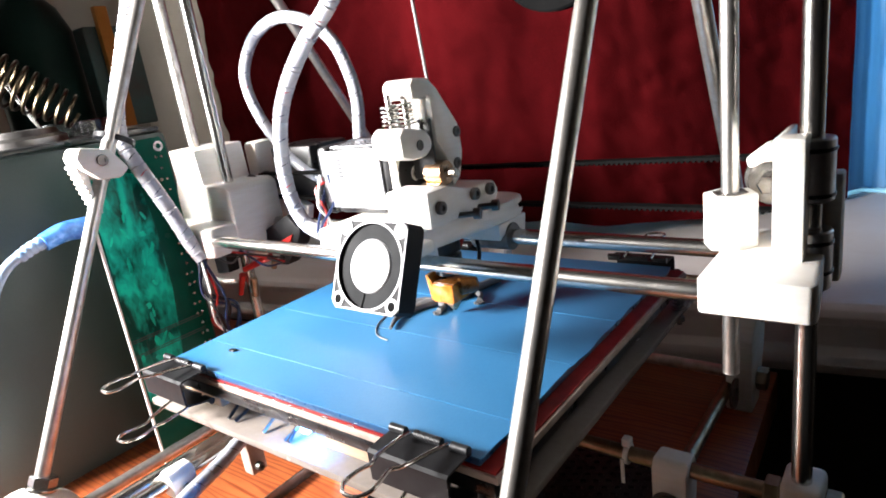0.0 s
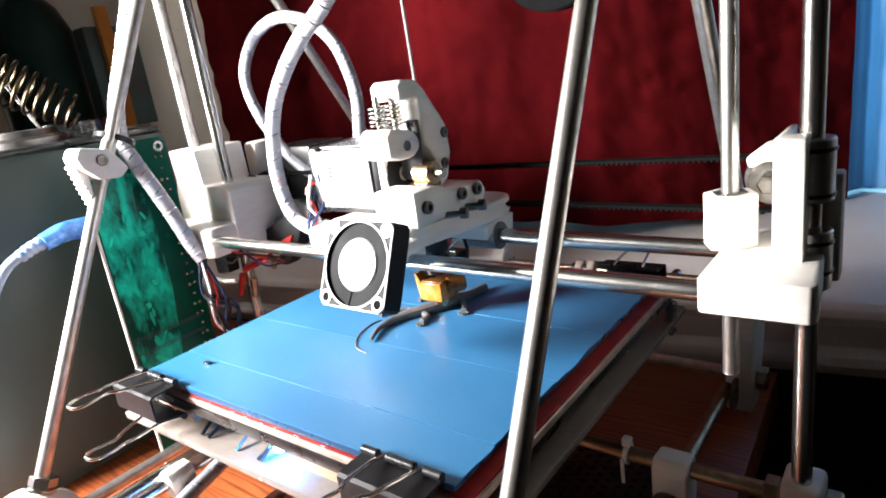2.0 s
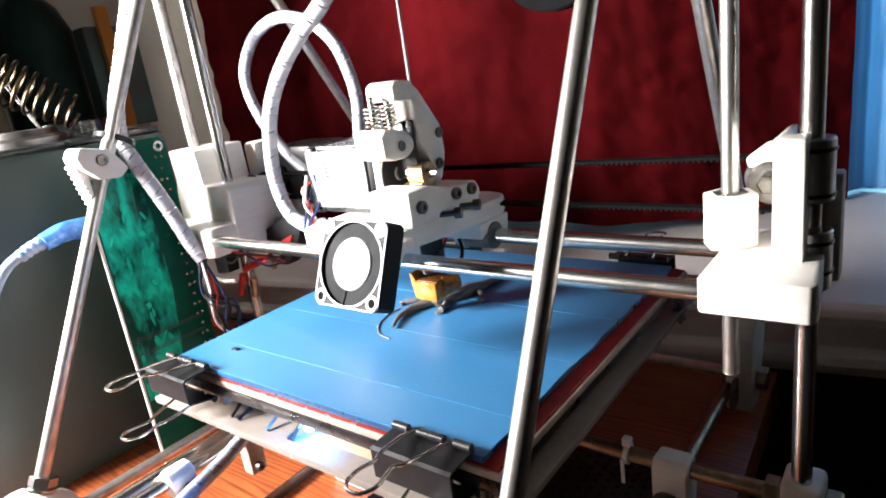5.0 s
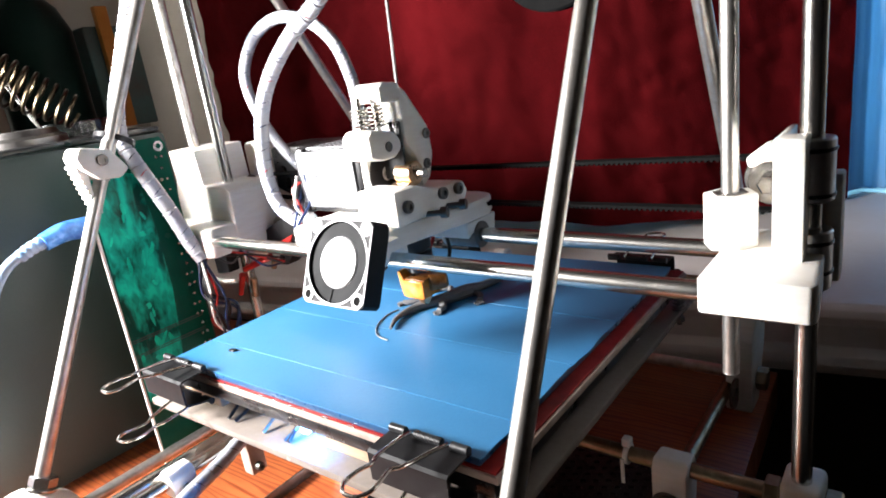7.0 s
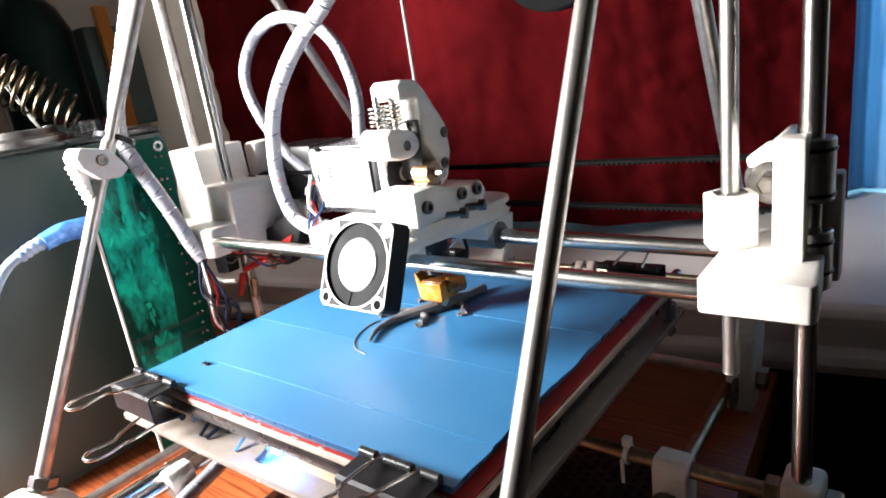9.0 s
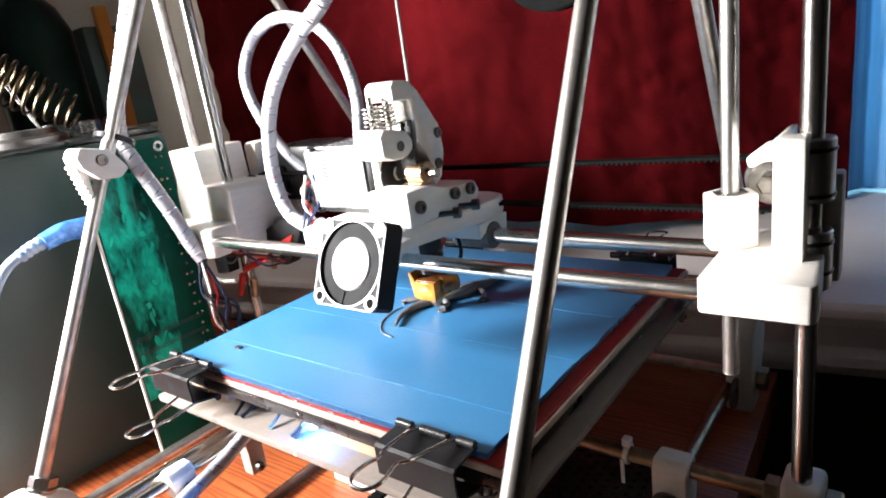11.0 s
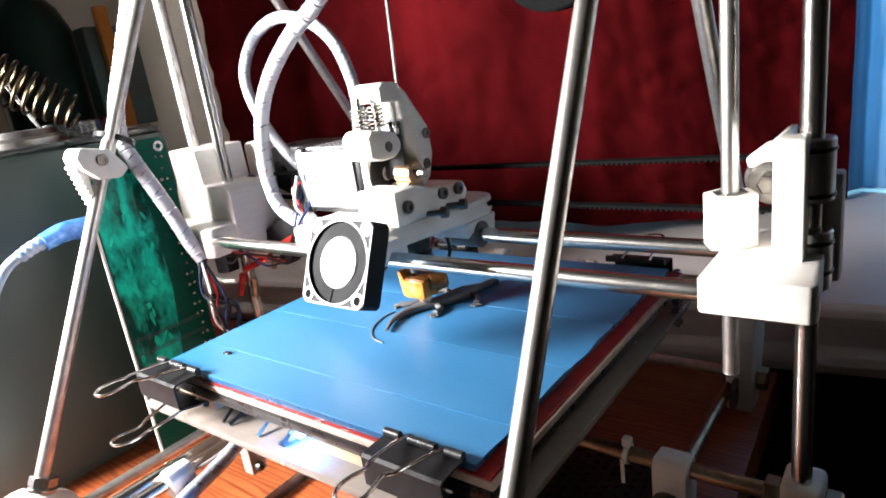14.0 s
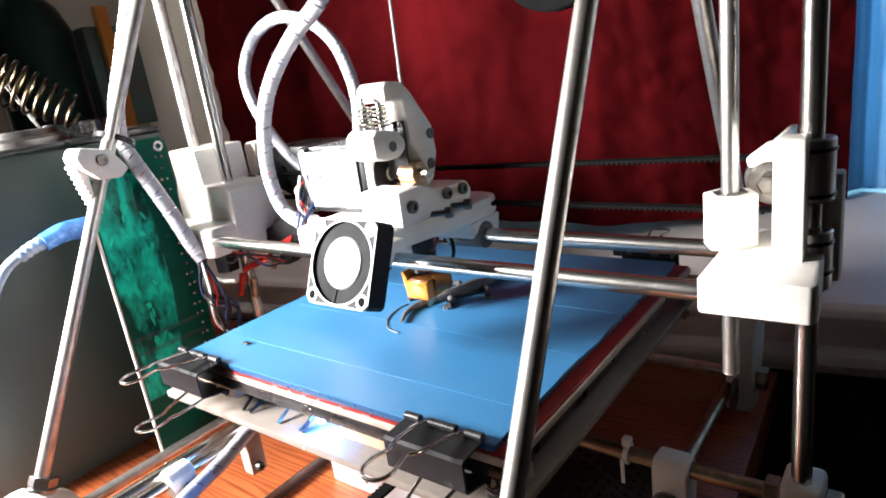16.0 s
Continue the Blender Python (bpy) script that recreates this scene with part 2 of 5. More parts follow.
def prism(bm, points, axis, a, b, bevel=0.0, m=None):
    """A flat outline pushed along an axis from a to b. For 'x' the points are (y, z), for 'y' (x, z), for 'z' (x, y)."""
    t = bmesh.new()

    def at(p, h):
        return {"x": (h, p[0], p[1]), "y": (p[0], h, p[1]), "z": (p[0], p[1], h)}[axis]
    lo, hi = [t.verts.new(at(p, a)) for p in points], [t.verts.new(at(p, b)) for p in points]
    n = len(points)
    t.faces.new(lo)
    t.faces.new(hi)
    for k in range(n):
        t.faces.new((lo[k], lo[(k + 1) % n], hi[(k + 1) % n], hi[k]))
    bmesh.ops.recalc_face_normals(t, faces=t.faces)
    if bevel:
        bmesh.ops.bevel(t, geom=list(t.edges), offset=bevel, segments=2, affect="EDGES", profile=0.5)
    return merge(bm, t, m)


def smooth_line(points, steps=10):
    pts = [Vector(p) for p in points]
    pts = [2 * pts[0] - pts[1]] + pts + [2 * pts[-1] - pts[-2]]
    out = []
    for i in range(1, len(pts) - 2):
        p0, p1, p2, p3 = pts[i - 1:i + 3]
        for s in range(steps):
            u = s / steps
            out.append(0.5 * ((2 * p1) + (p2 - p0) * u + (2 * p0 - 5 * p1 + 4 * p2 - p3) * u * u + (3 * p1 - p0 - 3 * p2 + p3) * u ** 3))
    out.append(pts[-2])
    return out


def hose(bm, points, r, seg=10, steps=10, wobble=None, closed_ends=True, line=None):
    """A round cable through the points. wobble(s): factor on the radius at the length s."""
    line = line or smooth_line(points, steps)
    tang = [(line[min(i + 1, len(line) - 1)] - line[max(i - 1, 0)]).normalized() for i in range(len(line))]
    up = Vector((0, 0, 1)) if abs(tang[0].z) < 0.9 else Vector((1, 0, 0))
    side = tang[0].cross(up).normalized()
    rings, s = [], 0.0
    for i, p in enumerate(line):
        if i:
            s += (p - line[i - 1]).length
        side = (side - tang[i] * side.dot(tang[i])).normalized()
        other = tang[i].cross(side)
        rr = r * (wobble(s) if wobble else 1)
        rings.append([bm.verts.new(p + rr * (math.cos(2 * math.pi * k / seg) * side + math.sin(2 * math.pi * k / seg) * other)) for k in range(seg)])
    for a, b in zip(rings, rings[1:]):
        for k in range(seg):
            bm.faces.new((a[k], a[(k + 1) % seg], b[(k + 1) % seg], b[k]))
    if closed_ends:
        bm.faces.new(rings[0][::-1])
        bm.faces.new(rings[-1])
    return bm


def thread(bm, p0, p1, r=0.004, pitch=0.00125, seg=16, depth=0.00019):
    """A threaded rod: V grooves round the core."""
    fr, n = frame_of(p0, p1)
    t = bmesh.new()
    rings = []
    count = int(n / pitch * 2)
    for i in range(count + 1):
        h0 = n * i / count
        ring = []
        for k in range(seg):
            h = h0
            rr = r - (depth if i % 2 else 0)
            ring.append(t.verts.new((rr * math.cos(2 * math.pi * k / seg), rr * math.sin(2 * math.pi * k / seg), h)))
        rings.append(ring)
    for a, b in zip(rings, rings[1:]):
        for k in range(seg):
            t.faces.new((a[k], a[(k + 1) % seg], b[(k + 1) % seg], b[k]))
    t.faces.new(rings[0][::-1])
    t.faces.new(rings[-1])
    return merge(bm, t, fr)


def hexnut(bm, p0, p1, flat=0.013, bevel=0.0008):
    n = (Vector(p1) - Vector(p0)).length
    r = flat / 2 / math.cos(math.pi / 6)
    return lathe(bm, [(0, r - bevel), (bevel, r), (n - bevel, r), (n, r - bevel)], p0, p1, 6)


def screw(parent, p, d, r=0.0028, h=0.003, mat=None):
    """A cap screw's head with its socket, looking along d."""
    d = Vector(d).normalized()
    p = Vector(p)
    bm = B()
    tube(bm, p, p + d * h, r, r * 0.5, 16)
    cyl(bm, p, p + d * h * 0.45, r * 0.55, 10)
    return part("screw", bm, mat or DARKSTEEL, parent)


def coil(bm, p0, p1, radius, wire, turns, seg=6, per=14):
    fr, n = frame_of(p0, p1)
    line = [fr @ Vector((radius * math.cos(2 * math.pi * i / per), radius * math.sin(2 * math.pi * i / per), n * i / (turns * per))) for i in range(int(turns * per) + 1)]
    return hose(bm, None, wire, seg, line=line)

# ---------------------------------------------------------------- room
T = 0.010                       # desk top
LEFT, RIGHT = -0.015, 0.283     # planes of the two side triangles
BACK = pose(0.215, 0.094, 0, 0, 0, 9.6)    # the window wall stands askew to the printer


def room():
    bm = B()
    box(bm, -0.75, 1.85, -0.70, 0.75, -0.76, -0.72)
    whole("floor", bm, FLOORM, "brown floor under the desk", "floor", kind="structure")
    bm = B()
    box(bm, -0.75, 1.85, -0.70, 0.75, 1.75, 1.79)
    whole("ceiling", bm, CEILM, "unseen dark grey ceiling closing the room", "ceiling", kind="structure")
    # opening added for the side lamp; no window is seen here
    bm = B()
    box(bm, -0.55, -0.506, -0.15, 0.75, -0.72, 1.75)
    box(bm, -0.55, -0.506, -0.52, -0.45, -0.72, 1.75)
    box(bm, -0.55, -0.506, -0.45, -0.15, -0.72, 0.35)
    box(bm, -0.55, -0.506, -0.45, -0.15, 0.69, 1.75)
    whole("wall_west", bm, WALL, "cream painted wall with an opening added for the side lamp", "wall", kind="structure")
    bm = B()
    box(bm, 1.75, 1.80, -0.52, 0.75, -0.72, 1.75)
    whole("wall_east", bm, LOWBOUNCE, "unseen dark wall closing the room", "wall", kind="structure")
    # wall behind the curtains, with the far window's opening
    bm = B()
    box(bm, -0.90, 0.15, 0.37, 0.43, -0.72, 1.75, 0, 1, BACK)
    box(bm, 0.70, 1.75, 0.37, 0.43, -0.72, 1.75, 0, 1, BACK)
    box(bm, 0.15, 0.70, 0.37, 0.43, -0.72, 0.053, 0, 1, BACK)
    box(bm, 0.15, 0.70, 0.37, 0.43, 0.95, 1.75, 0, 1, BACK)
    box(bm, -0.90, -0.545, 0.155, 0.37, -0.72, 1.75, 0, 1, BACK)
    # dark panel put in for the near-black shade below the sill
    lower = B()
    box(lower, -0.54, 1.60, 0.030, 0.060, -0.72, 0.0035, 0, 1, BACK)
    whole("under_sill_shade", lower, LOWBOUNCE, "dark panel standing in for shade under the sill", "wall", kind="structure")
    whole("wall_north", bm, WALL, "cream painted wall behind and beside the curtains", "wall", kind="structure")
    # unseen wall put close behind the camera, opened for the key lamp
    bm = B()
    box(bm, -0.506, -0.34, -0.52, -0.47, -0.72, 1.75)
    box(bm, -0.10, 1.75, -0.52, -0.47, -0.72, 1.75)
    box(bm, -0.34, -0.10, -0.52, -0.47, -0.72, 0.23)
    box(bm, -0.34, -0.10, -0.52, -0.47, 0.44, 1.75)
    whole("wall_south", bm, LOWBOUNCE, "unseen dark wall with an opening added for the key lamp", "wall", kind="structure")
    # deep white sill behind the desk, its front moulded
    bm = B()
    prof = [(0.012, 0.004), (0.012, 0.012), (0.004, 0.014), (0.004, 0.022), (0.012, 0.026), (0.012, 0.042), (0.003, 0.046), (0.001, 0.052), (0.003, 0.057), (0.009, 0.060),
            (0.37, 0.060), (0.37, 0.004)]
    prism(bm, prof, "x", -0.90, 1.60, 0.0008, BACK)
    whole("window_sill", bm, SILL, "white painted deep window sill with moulded front", "window sill", kind="structure")
    bm = B()
    box(bm, 0.152, 0.70, 0.345, 0.369, 0.0603, 0.0755, 0.0015, 2, BACK)
    box(bm, 0.152, 0.70, 0.352, 0.369, 0.0755, 0.0800, 0.0010, 2, BACK)
    whole("window_board", bm, SILL, "white painted stepped board under the window", "window board", kind="structure")


def desk():
    t = thing("desk", "reddish-brown wooden desk with visible grain", "desk", (0.2, -0.2, T))
    t.matrix_basis = Matrix.Identity(4)
    bm = B()
    # edges cut back: less bounce, and dark floor in place of shade
    prism(bm, [(-0.50, -0.37), (0.318, -0.37), (0.317, -0.23), (0.303, 0.106), (-0.50, -0.028)], "z", T - 0.028, T, 0.001)
    part("desktop", bm, WOOD, t)
    for x, y in ((-0.46, -0.33), (-0.46, -0.07), (0.28, -0.33), (0.265, 0.06)):
        bm = B()
        box(bm, x - 0.025, x + 0.025, y - 0.025, y + 0.025, -0.72, T - 0.028, 0.002)
        part("leg", bm, WOOD, t)


def drape(name, x0, x1, y, z0, z1, amp, waves, mat, label, seed, hem=0.0, rise=0.0, bend=0.0):
    """A hanging cloth: many folds that widen and drift on the way down, doubled for thickness."""
    rnd = random.Random(seed)
    ph = [rnd.uniform(0, 6.28) for _ in range(6)]
    nx, nz = 380, 200
    bm = B()
    sides = []
    for off in (0.0, 0.0022):
        grid = []
        for j in range(nz + 1):
            v = j / nz
            row = []
            for i in range(nx + 1):
                u = i / nx
                x = x0 + (x1 - x0) * u
                f = 0.55 + 0.45 * (1 - v)
                d = amp * f * (math.sin(waves * 6.28 * u + ph[0] + 0.8 * math.sin(3 * v + ph[1]))
                               + 0.45 * math.sin(waves * 2.3 * 6.28 * u + ph[2] + 1.2 * v)
                               + 0.25 * math.sin(waves * 4.7 * 6.28 * u + ph[3] - 2.0 * v + math.sin(5 * v)))
                d += 0.0020 * noise.noise((x * 55, v * 30, seed)) + 0.006 * noise.noise((x * 14, v * 9, seed + 3.1))
                w = noise.noise((x * 16 + v * 7, v * 26 - x * 9, seed + 7.7))
                k = 1.0 if amp < 0.005 else 0.2
                d += 0.0060 * (0.35 - abs(w)) * k
                w = noise.noise((x * 34 - v * 13, v * 40 + x * 22, seed + 2.3))
                d += 0.0030 * (0.35 - abs(w)) * k
                w = noise.noise((x * 60 + v * 31, v * 24 - x * 17, seed + 5.9))
                d += 0.0016 * (0.35 - abs(w)) * k
                d += bend * max(0.0, (u - 0.66) / 0.34) ** 1.3
                lo = z0 + hem * (math.sin(7 * u + ph[4]) * 0.5 + 0.5) + rise * (1 - u)
                row.append(bm.verts.new((x, y + d + off, lo + (z1 - lo) * v)))
            grid.append(row)
        for a, b in zip(grid, grid[1:]):
            for i in range(nx):
                bm.faces.new((a[i], a[i + 1], b[i + 1], b[i]))
        sides.append(grid)
    a, b = sides
    for i in range(nx):
        bm.faces.new((a[0][i], a[0][i + 1], b[0][i + 1], b[0][i]))
        bm.faces.new((a[-1][i], a[-1][i + 1], b[-1][i + 1], b[-1][i]))
    for j in range(nz):
        bm.faces.new((a[j][0], a[j + 1][0], b[j + 1][0], b[j][0]))
        bm.faces.new((a[j][-1], a[j + 1][-1], b[j + 1][-1], b[j][-1]))
    bmesh.ops.transform(bm, matrix=BACK, verts=bm.verts)
    return whole(name, bm, mat, label, "curtain")


room()
desk()
drape("curtain", -0.536, 0.150, 0.130, 0.063, 0.9, 0.0042, 3.4, RED, "dark red cotton curtain hanging in soft folds", 3, 0.008, 0.03, 0.155)
drape("curtain", 0.115, 0.36, 0.318, 0.0645, 1.0, 0.006, 4.5, BLUECLOTH, "light blue sheer curtain lit by the window", 8)


# ---------------------------------------------------------------- printer frame
def single(name, bm, mat, label, category, group=""):
    return whole(name, bm, mat, label, category, group)


def triangle_leg(x, p, q, mat, label):
    bm = B()
    thread(bm, (x, p[0], p[1]), (x, q[0], q[1]))
    single("threaded_rod", bm, mat, label, "rod", "printer frame rods")


def printer_frame():
    k = math.tan(radians(61.5))
    # right triangle
    yb, yr = -0.262, 0.155
    apex_y = (yb + yr) / 2
    top = 0.028 + k * (apex_y - yb)
    triangle_leg(RIGHT, (yb + 0.0034, 0.028), (apex_y - 0.0066, top - 0.02), ZINC, "zinc-plated threaded steel rod leaning as a frame leg")
    triangle_leg(RIGHT + 0.014, (0.072, 0.065), (0.072 - 0.33 / 1.657, 0.395), ZINC, "zinc-plated threaded steel rod leaning as a frame leg")
    triangle_leg(RIGHT + 0.001, (yb + 0.02, 0.026), (0.075, 0.026), BRASSY, "yellowed threaded rod along the frame foot")
    # left triangle; its front leg is spliced of two rods
    yl = -0.264
    triangle_leg(LEFT, (yl, 0.028), (-0.160, 0.028 + 1.975 * 0.104), ZINC, "zinc-plated lower leg rod spliced in a white clamp")
    triangle_leg(LEFT - 0.004, (-0.168, 0.212), (-0.075, 0.395), ZINC, "zinc-plated upper leg rod spliced in a white clamp")
    triangle_leg(LEFT, (0.1420, 0.0627), (-0.046, 0.035 + 1.633 * 0.205), ZINC, "zinc-plated threaded steel rod leaning as a frame leg")
    triangle_leg(LEFT, (yl + 0.02, 0.026), (0.048, 0.026), ZINC, "zinc-plated threaded rod along the frame foot")
    # cross rods
    bm = B()
    thread(bm, (0.06, -0.080, 0.050), (0.372, -0.080, 0.050))
    single("threaded_rod", bm, BRASSY, "yellowed threaded cross rod under the bed", "rod", "printer frame rods")
    # feet
    for x, y in ((LEFT, yl), (RIGHT, yb), (RIGHT + 0.008, 0.052)):
        s = 1 if y < 0 else -1
        t = thing("frame_vertex", "white printed frame corner joining the rods", "bracket", (x, y, T), "frame corners")
        bm = B()
        if y < 0:
            lathe(bm, [(0, 0.031), (0.004, 0.0325), (0.016, 0.031), (0.028, 0.0255), (0.036, 0.0165), (0.0405, 0.0105)], (0, 0, 0), (0, 0, 1), 32)
        else:
            prism(bm, [(-0.008, 0), (0.012, 0), (0.030, 0.045), (0.024, 0.066), (0.008, 0.066), (-0.008, 0.050)], "x", -0.008, 0.008, 0.0012)
        part("corner_body", bm, PRINT, t)
        bm = B()
        d = Vector((0, s * 0.4636, 0.886))
        o = Vector((0, s * 0.0125, 0.0400)) if y < 0 else Vector((0, 0.018, 0.066))
        hexnut(bm, o, o + d * 0.0065)
        part("nut", bm, STEEL, t)
        bm = B()
        cyl(bm, o - d * 0.0016, o, 0.0085, 24, 0.0003)
        part("washer", bm, STEEL, t)
        if y > 0:
            bm = B()
            hexnut(bm, (0.008, 0.006, 0.019), (0.0145, 0.006, 0.019))
            part("nut", bm, BRASSY, t)
            bm = B()
            tube(bm, (-0.002, -0.014, 0.016), (0.0, -0.014, 0.016), 0.010, 0.0042)
            part("washer", bm, DARKSTEEL, t)
    # bar clamp on the foot rod
    t = thing("bar_clamp", "white printed clamp joining two threaded rods", "bracket", (RIGHT + 0.0065, -0.080, 0.0425))
    bm = B()
    prof = [(-0.009, -0.019), (0.007, -0.019), (0.009, -0.004), (0.0095, 0.006), (0.007, 0.0125), (-0.005, 0.0135), (-0.009, 0.008)]
    prism(bm, prof, "x", -0.0085, 0.0085, 0.002)
    part("clamp_body", bm, PRINT, t)
    bm = B()
    hexnut(bm, (0.0, -0.010, -0.010), (0.0, -0.0175, -0.010))
    part("nut", bm, BRASSY, t)
    bm = B()
    tube(bm, (0, -0.0095, -0.010), (0, -0.011, -0.010), 0.0085, 0.004)
    part("washer", bm, DARKSTEEL, t)
    # foot of the vertical smooth rod
    t = thing("bar_clamp", "white printed clamp holding the upright smooth rod", "bracket", (0.3445, -0.081, 0.046))
    bm = B()
    box(bm, -0.0080, 0.0080, -0.009, 0.011, -0.012, 0.0165, 0.003, 3)
    part("clamp_body", bm, PRINT, t)
    for x in (0.0080, -0.0150):
        bm = B()
        hexnut(bm, (x, 0.001, 0.004), (x + 0.0065, 0.001, 0.004))
        part("nut", bm, BRASSY, t)
    # zip tie on the cross rod
    bm = B()
    tube(bm, (0.2655, -0.080, 0.050), (0.2680, -0.080, 0.050), 0.0056, 0.0042, 20)
    box(bm, 0.2645, 0.2690, -0.083, -0.078, 0.0550, 0.0595, 0.0008)
    box(bm, 0.2648, 0.2668, -0.0865, -0.0855, 0.036, 0.050, 0.0003)
    single("zip_tie", bm, PRINT, "white nylon zip tie round the cross rod", "zip tie")


def leg_clamp():
    """White ribbed clamp that splices the left leg."""
    t = thing("leg_clamp", "white printed ribbed clamp splicing two leg rods", "bracket", (LEFT - 0.002, -0.166, 0.219))
    m = pose(0, 0, 0, -28, 0, 0)
    bm = B()
    prism(bm, [(-0.0185, 0.0085), (-0.0150, 0.0140), (0.0020, 0.0105), (0.0105, -0.0025), (0.0045, -0.0072), (-0.0080, -0.0062), (-0.0165, 0.0020)], "x", -0.009, 0.010, 0.0016)
    teeth = [(-0.0185, 0.0040)]
    for i in range(9):
        teeth += [(-0.0187 + 0.0007 * i, 0.0028 - 0.0032 * i), (-0.0172 + 0.0007 * i, 0.0014 - 0.0032 * i)]
    prism(bm, teeth + [(-0.0095, -0.0260), (-0.0120, -0.0120), (-0.0120, 0.0040)], "x", -0.008, 0.004)
    part("clamp_body", bm, PRINT, t)
    screw(t, (0.010, -0.0045, 0.0050), (1, 0, 0), 0.0034, 0.0012, DARKSTEEL)
    bm = B()
    tube(bm, (-0.009, 0.0140, 0.0130), (-0.009, 0.0157, 0.0162), 0.0120, 0.0108, 24)
    part("cable_tie", bm, BLACK, t, "black cable tie")


def upright_rods():
    for x, y in ((0.344, -0.083), (-0.0180, -0.085)):
        bm = B()
        cyl(bm, (x, y, 0.040), (x, y, 0.46), 0.004, 28, 0.0004)
        single("smooth_rod", bm, STEEL, "polished steel upright guide rod", "rod", "upright guide rods")
    for x, y, z in ((0.3165, -0.083, 0.108), (-0.0495, -0.085, 0.12)):
        bm = B()
        thread(bm, (x, y, z), (x, y, 0.46), 0.0034 if x > 0 else 0.004, 0.00125, 18)
        single("lead_screw", bm, ZINC, "zinc-plated threaded upright drive rod", "rod", "upright drive rods")


def x_axis():
    for y, a in ((-0.116, -0.004), (-0.066, -0.01)):
        bm = B()
        cyl(bm, (a, y, 0.1575), (0.33, y, 0.1575), 0.004, 28, 0.0004)
        single("smooth_rod", bm, STEEL, "polished steel horizontal guide rod", "rod", "carriage guide rods")
    # right end
    t = thing("x_axis_end", "white printed axis end block with guide bearings", "printer part", (0.33, -0.09, 0.148))
    t.matrix_basis = Matrix.Identity(4)
    bm = B()
    prism(bm, [(0.3145, -0.1235), (0.3505, -0.1235), (0.3522, -0.120), (0.3475, -0.060), (0.3145, -0.060)], "z", 0.1516, 0.1658, 0.0014)
    part("end_block", bm, PRINT, t)
    bm = B()
    pts = [(0.3165 + 0.0104 * math.cos(radians(a)), -0.083 + 0.0104 * math.sin(radians(a))) for a in range(0, 360, 60)]
    t2 = B()
    prism(t2, pts, "z", 0.165, 0.1868, 0.0008)
    merge(bm, t2)
    part("nut_tower", bm, PRINT, t)
    bm = B()
    hexnut(bm, (0.3165, -0.083, 0.1864), (0.3165, -0.083, 0.1872), 0.0115)
    part("nut_recess", bm, DARKSTEEL, t)
    bm = B()
    prism(bm, [(0.3345, -0.1005), (0.3445, -0.1005), (0.3445, -0.0890), (0.3370, -0.0890), (0.3370, -0.066), (0.3345, -0.066)], "z", 0.160, 0.2100, 0.0006)
    part("bearing_holder", bm, PRINT, t)
    bm = B()
    box(bm, 0.337, 0.3535, -0.0755, -0.066, 0.150, 0.1925, 0.0012)
    part("holder_back", bm, PRINT, t)
    for z in (0.1845, 0.1505):
        bm = B()
        tube(bm, (0.344, -0.083, z), (0.344, -0.083, z + 0.023), 0.0078, 0.0041, 32, 0.0006)
        part("linear_bearing", bm, ALU, t, "steel linear bearing")
    for z in (0.2035, 0.1870, 0.1690, 0.1575):
        bm = B()
        tube(bm, (0.344, -0.083, z - 0.0007), (0.344, -0.083, z + 0.0007), 0.0083, 0.0078, 32, 0.0003)
        part("cable_tie", bm, BLACK, t, "black cable tie")
    # belt idler
    bm = B()
    prism(bm, [(0.3175, 0.196), (0.3245, 0.2015), (0.334, 0.2015), (0.334, 0.180), (0.329, 0.180), (0.3265, 0.193), (0.3185, 0.192)], "y", -0.062, -0.050, 0.001)
    part("idler_arm", bm, PRINT, t)
    bm = B()
    tube(bm, (0.3275, -0.066, 0.187), (0.3275, -0.062, 0.187), 0.0085, 0.003, 28)
    tube(bm, (0.3275, -0.060, 0.187), (0.3275, -0.052, 0.187), 0.0110, 0.003, 28)
    part("idler_pulley", bm, STEEL, t)
    bm = B()
    hexnut(bm, (0.3275, -0.071, 0.187), (0.3275, -0.066, 0.187), 0.0075)
    part("nut", bm, STEEL, t)
    # left end
    t = thing("x_axis_end", "white printed axis end block with motor mount", "printer part", (-0.04, -0.09, 0.148))
    t.matrix_basis = Matrix.Identity(4)
    bm = B()
    prism(bm, [(-0.062, -0.108), (-0.056, -0.117), (-0.004, -0.123), (0.002, -0.120), (0.004, -0.060), (-0.062, -0.058)], "z", 0.1460, 0.1670, 0.003)
    prism(bm, [(-0.066, 0.150), (0.004, 0.150), (0.004, 0.1875), (-0.001, 0.1912), (-0.026, 0.1912), (-0.0275, 0.2170), (-0.0600, 0.2175), (-0.0590, 0.196), (-0.066, 0.176)],
          "y", -0.1005, -0.060, 0.0016)
    part("end_block", bm, PRINT, t)
    bm = B()
    box(bm, -0.036, -0.022, -0.054, -0.034, 0.17, 0.2145, 0.003)
    part("bearing_holder", bm, PRINT, t)
    bm = B()
    prism(bm, [(-0.03, 0.150), (0.018, 0.150), (0.024, 0.166), (-0.010, 0.180), (-0.03, 0.183)], "y", -0.052, -0.046, 0.0012)
    part("motor_plate", bm, PRINT, t)
    # motor of the belt
    t = thing("belt_motor", "black stepper motor driving the carriage belt", "motor", (0.02, -0.02, 0.17))
    t.matrix_basis = Matrix.Identity(4)
    bm = B()
    box(bm, -0.010, 0.034, -0.050, -0.012, 0.1690, 0.2095, 0.003)
    part("motor_body", bm, BLACK, t)
    bm = B()
    cyl(bm, (-0.0147, -0.050, 0.183), (-0.0147, -0.066, 0.183), 0.0080, 24, 0.0006)
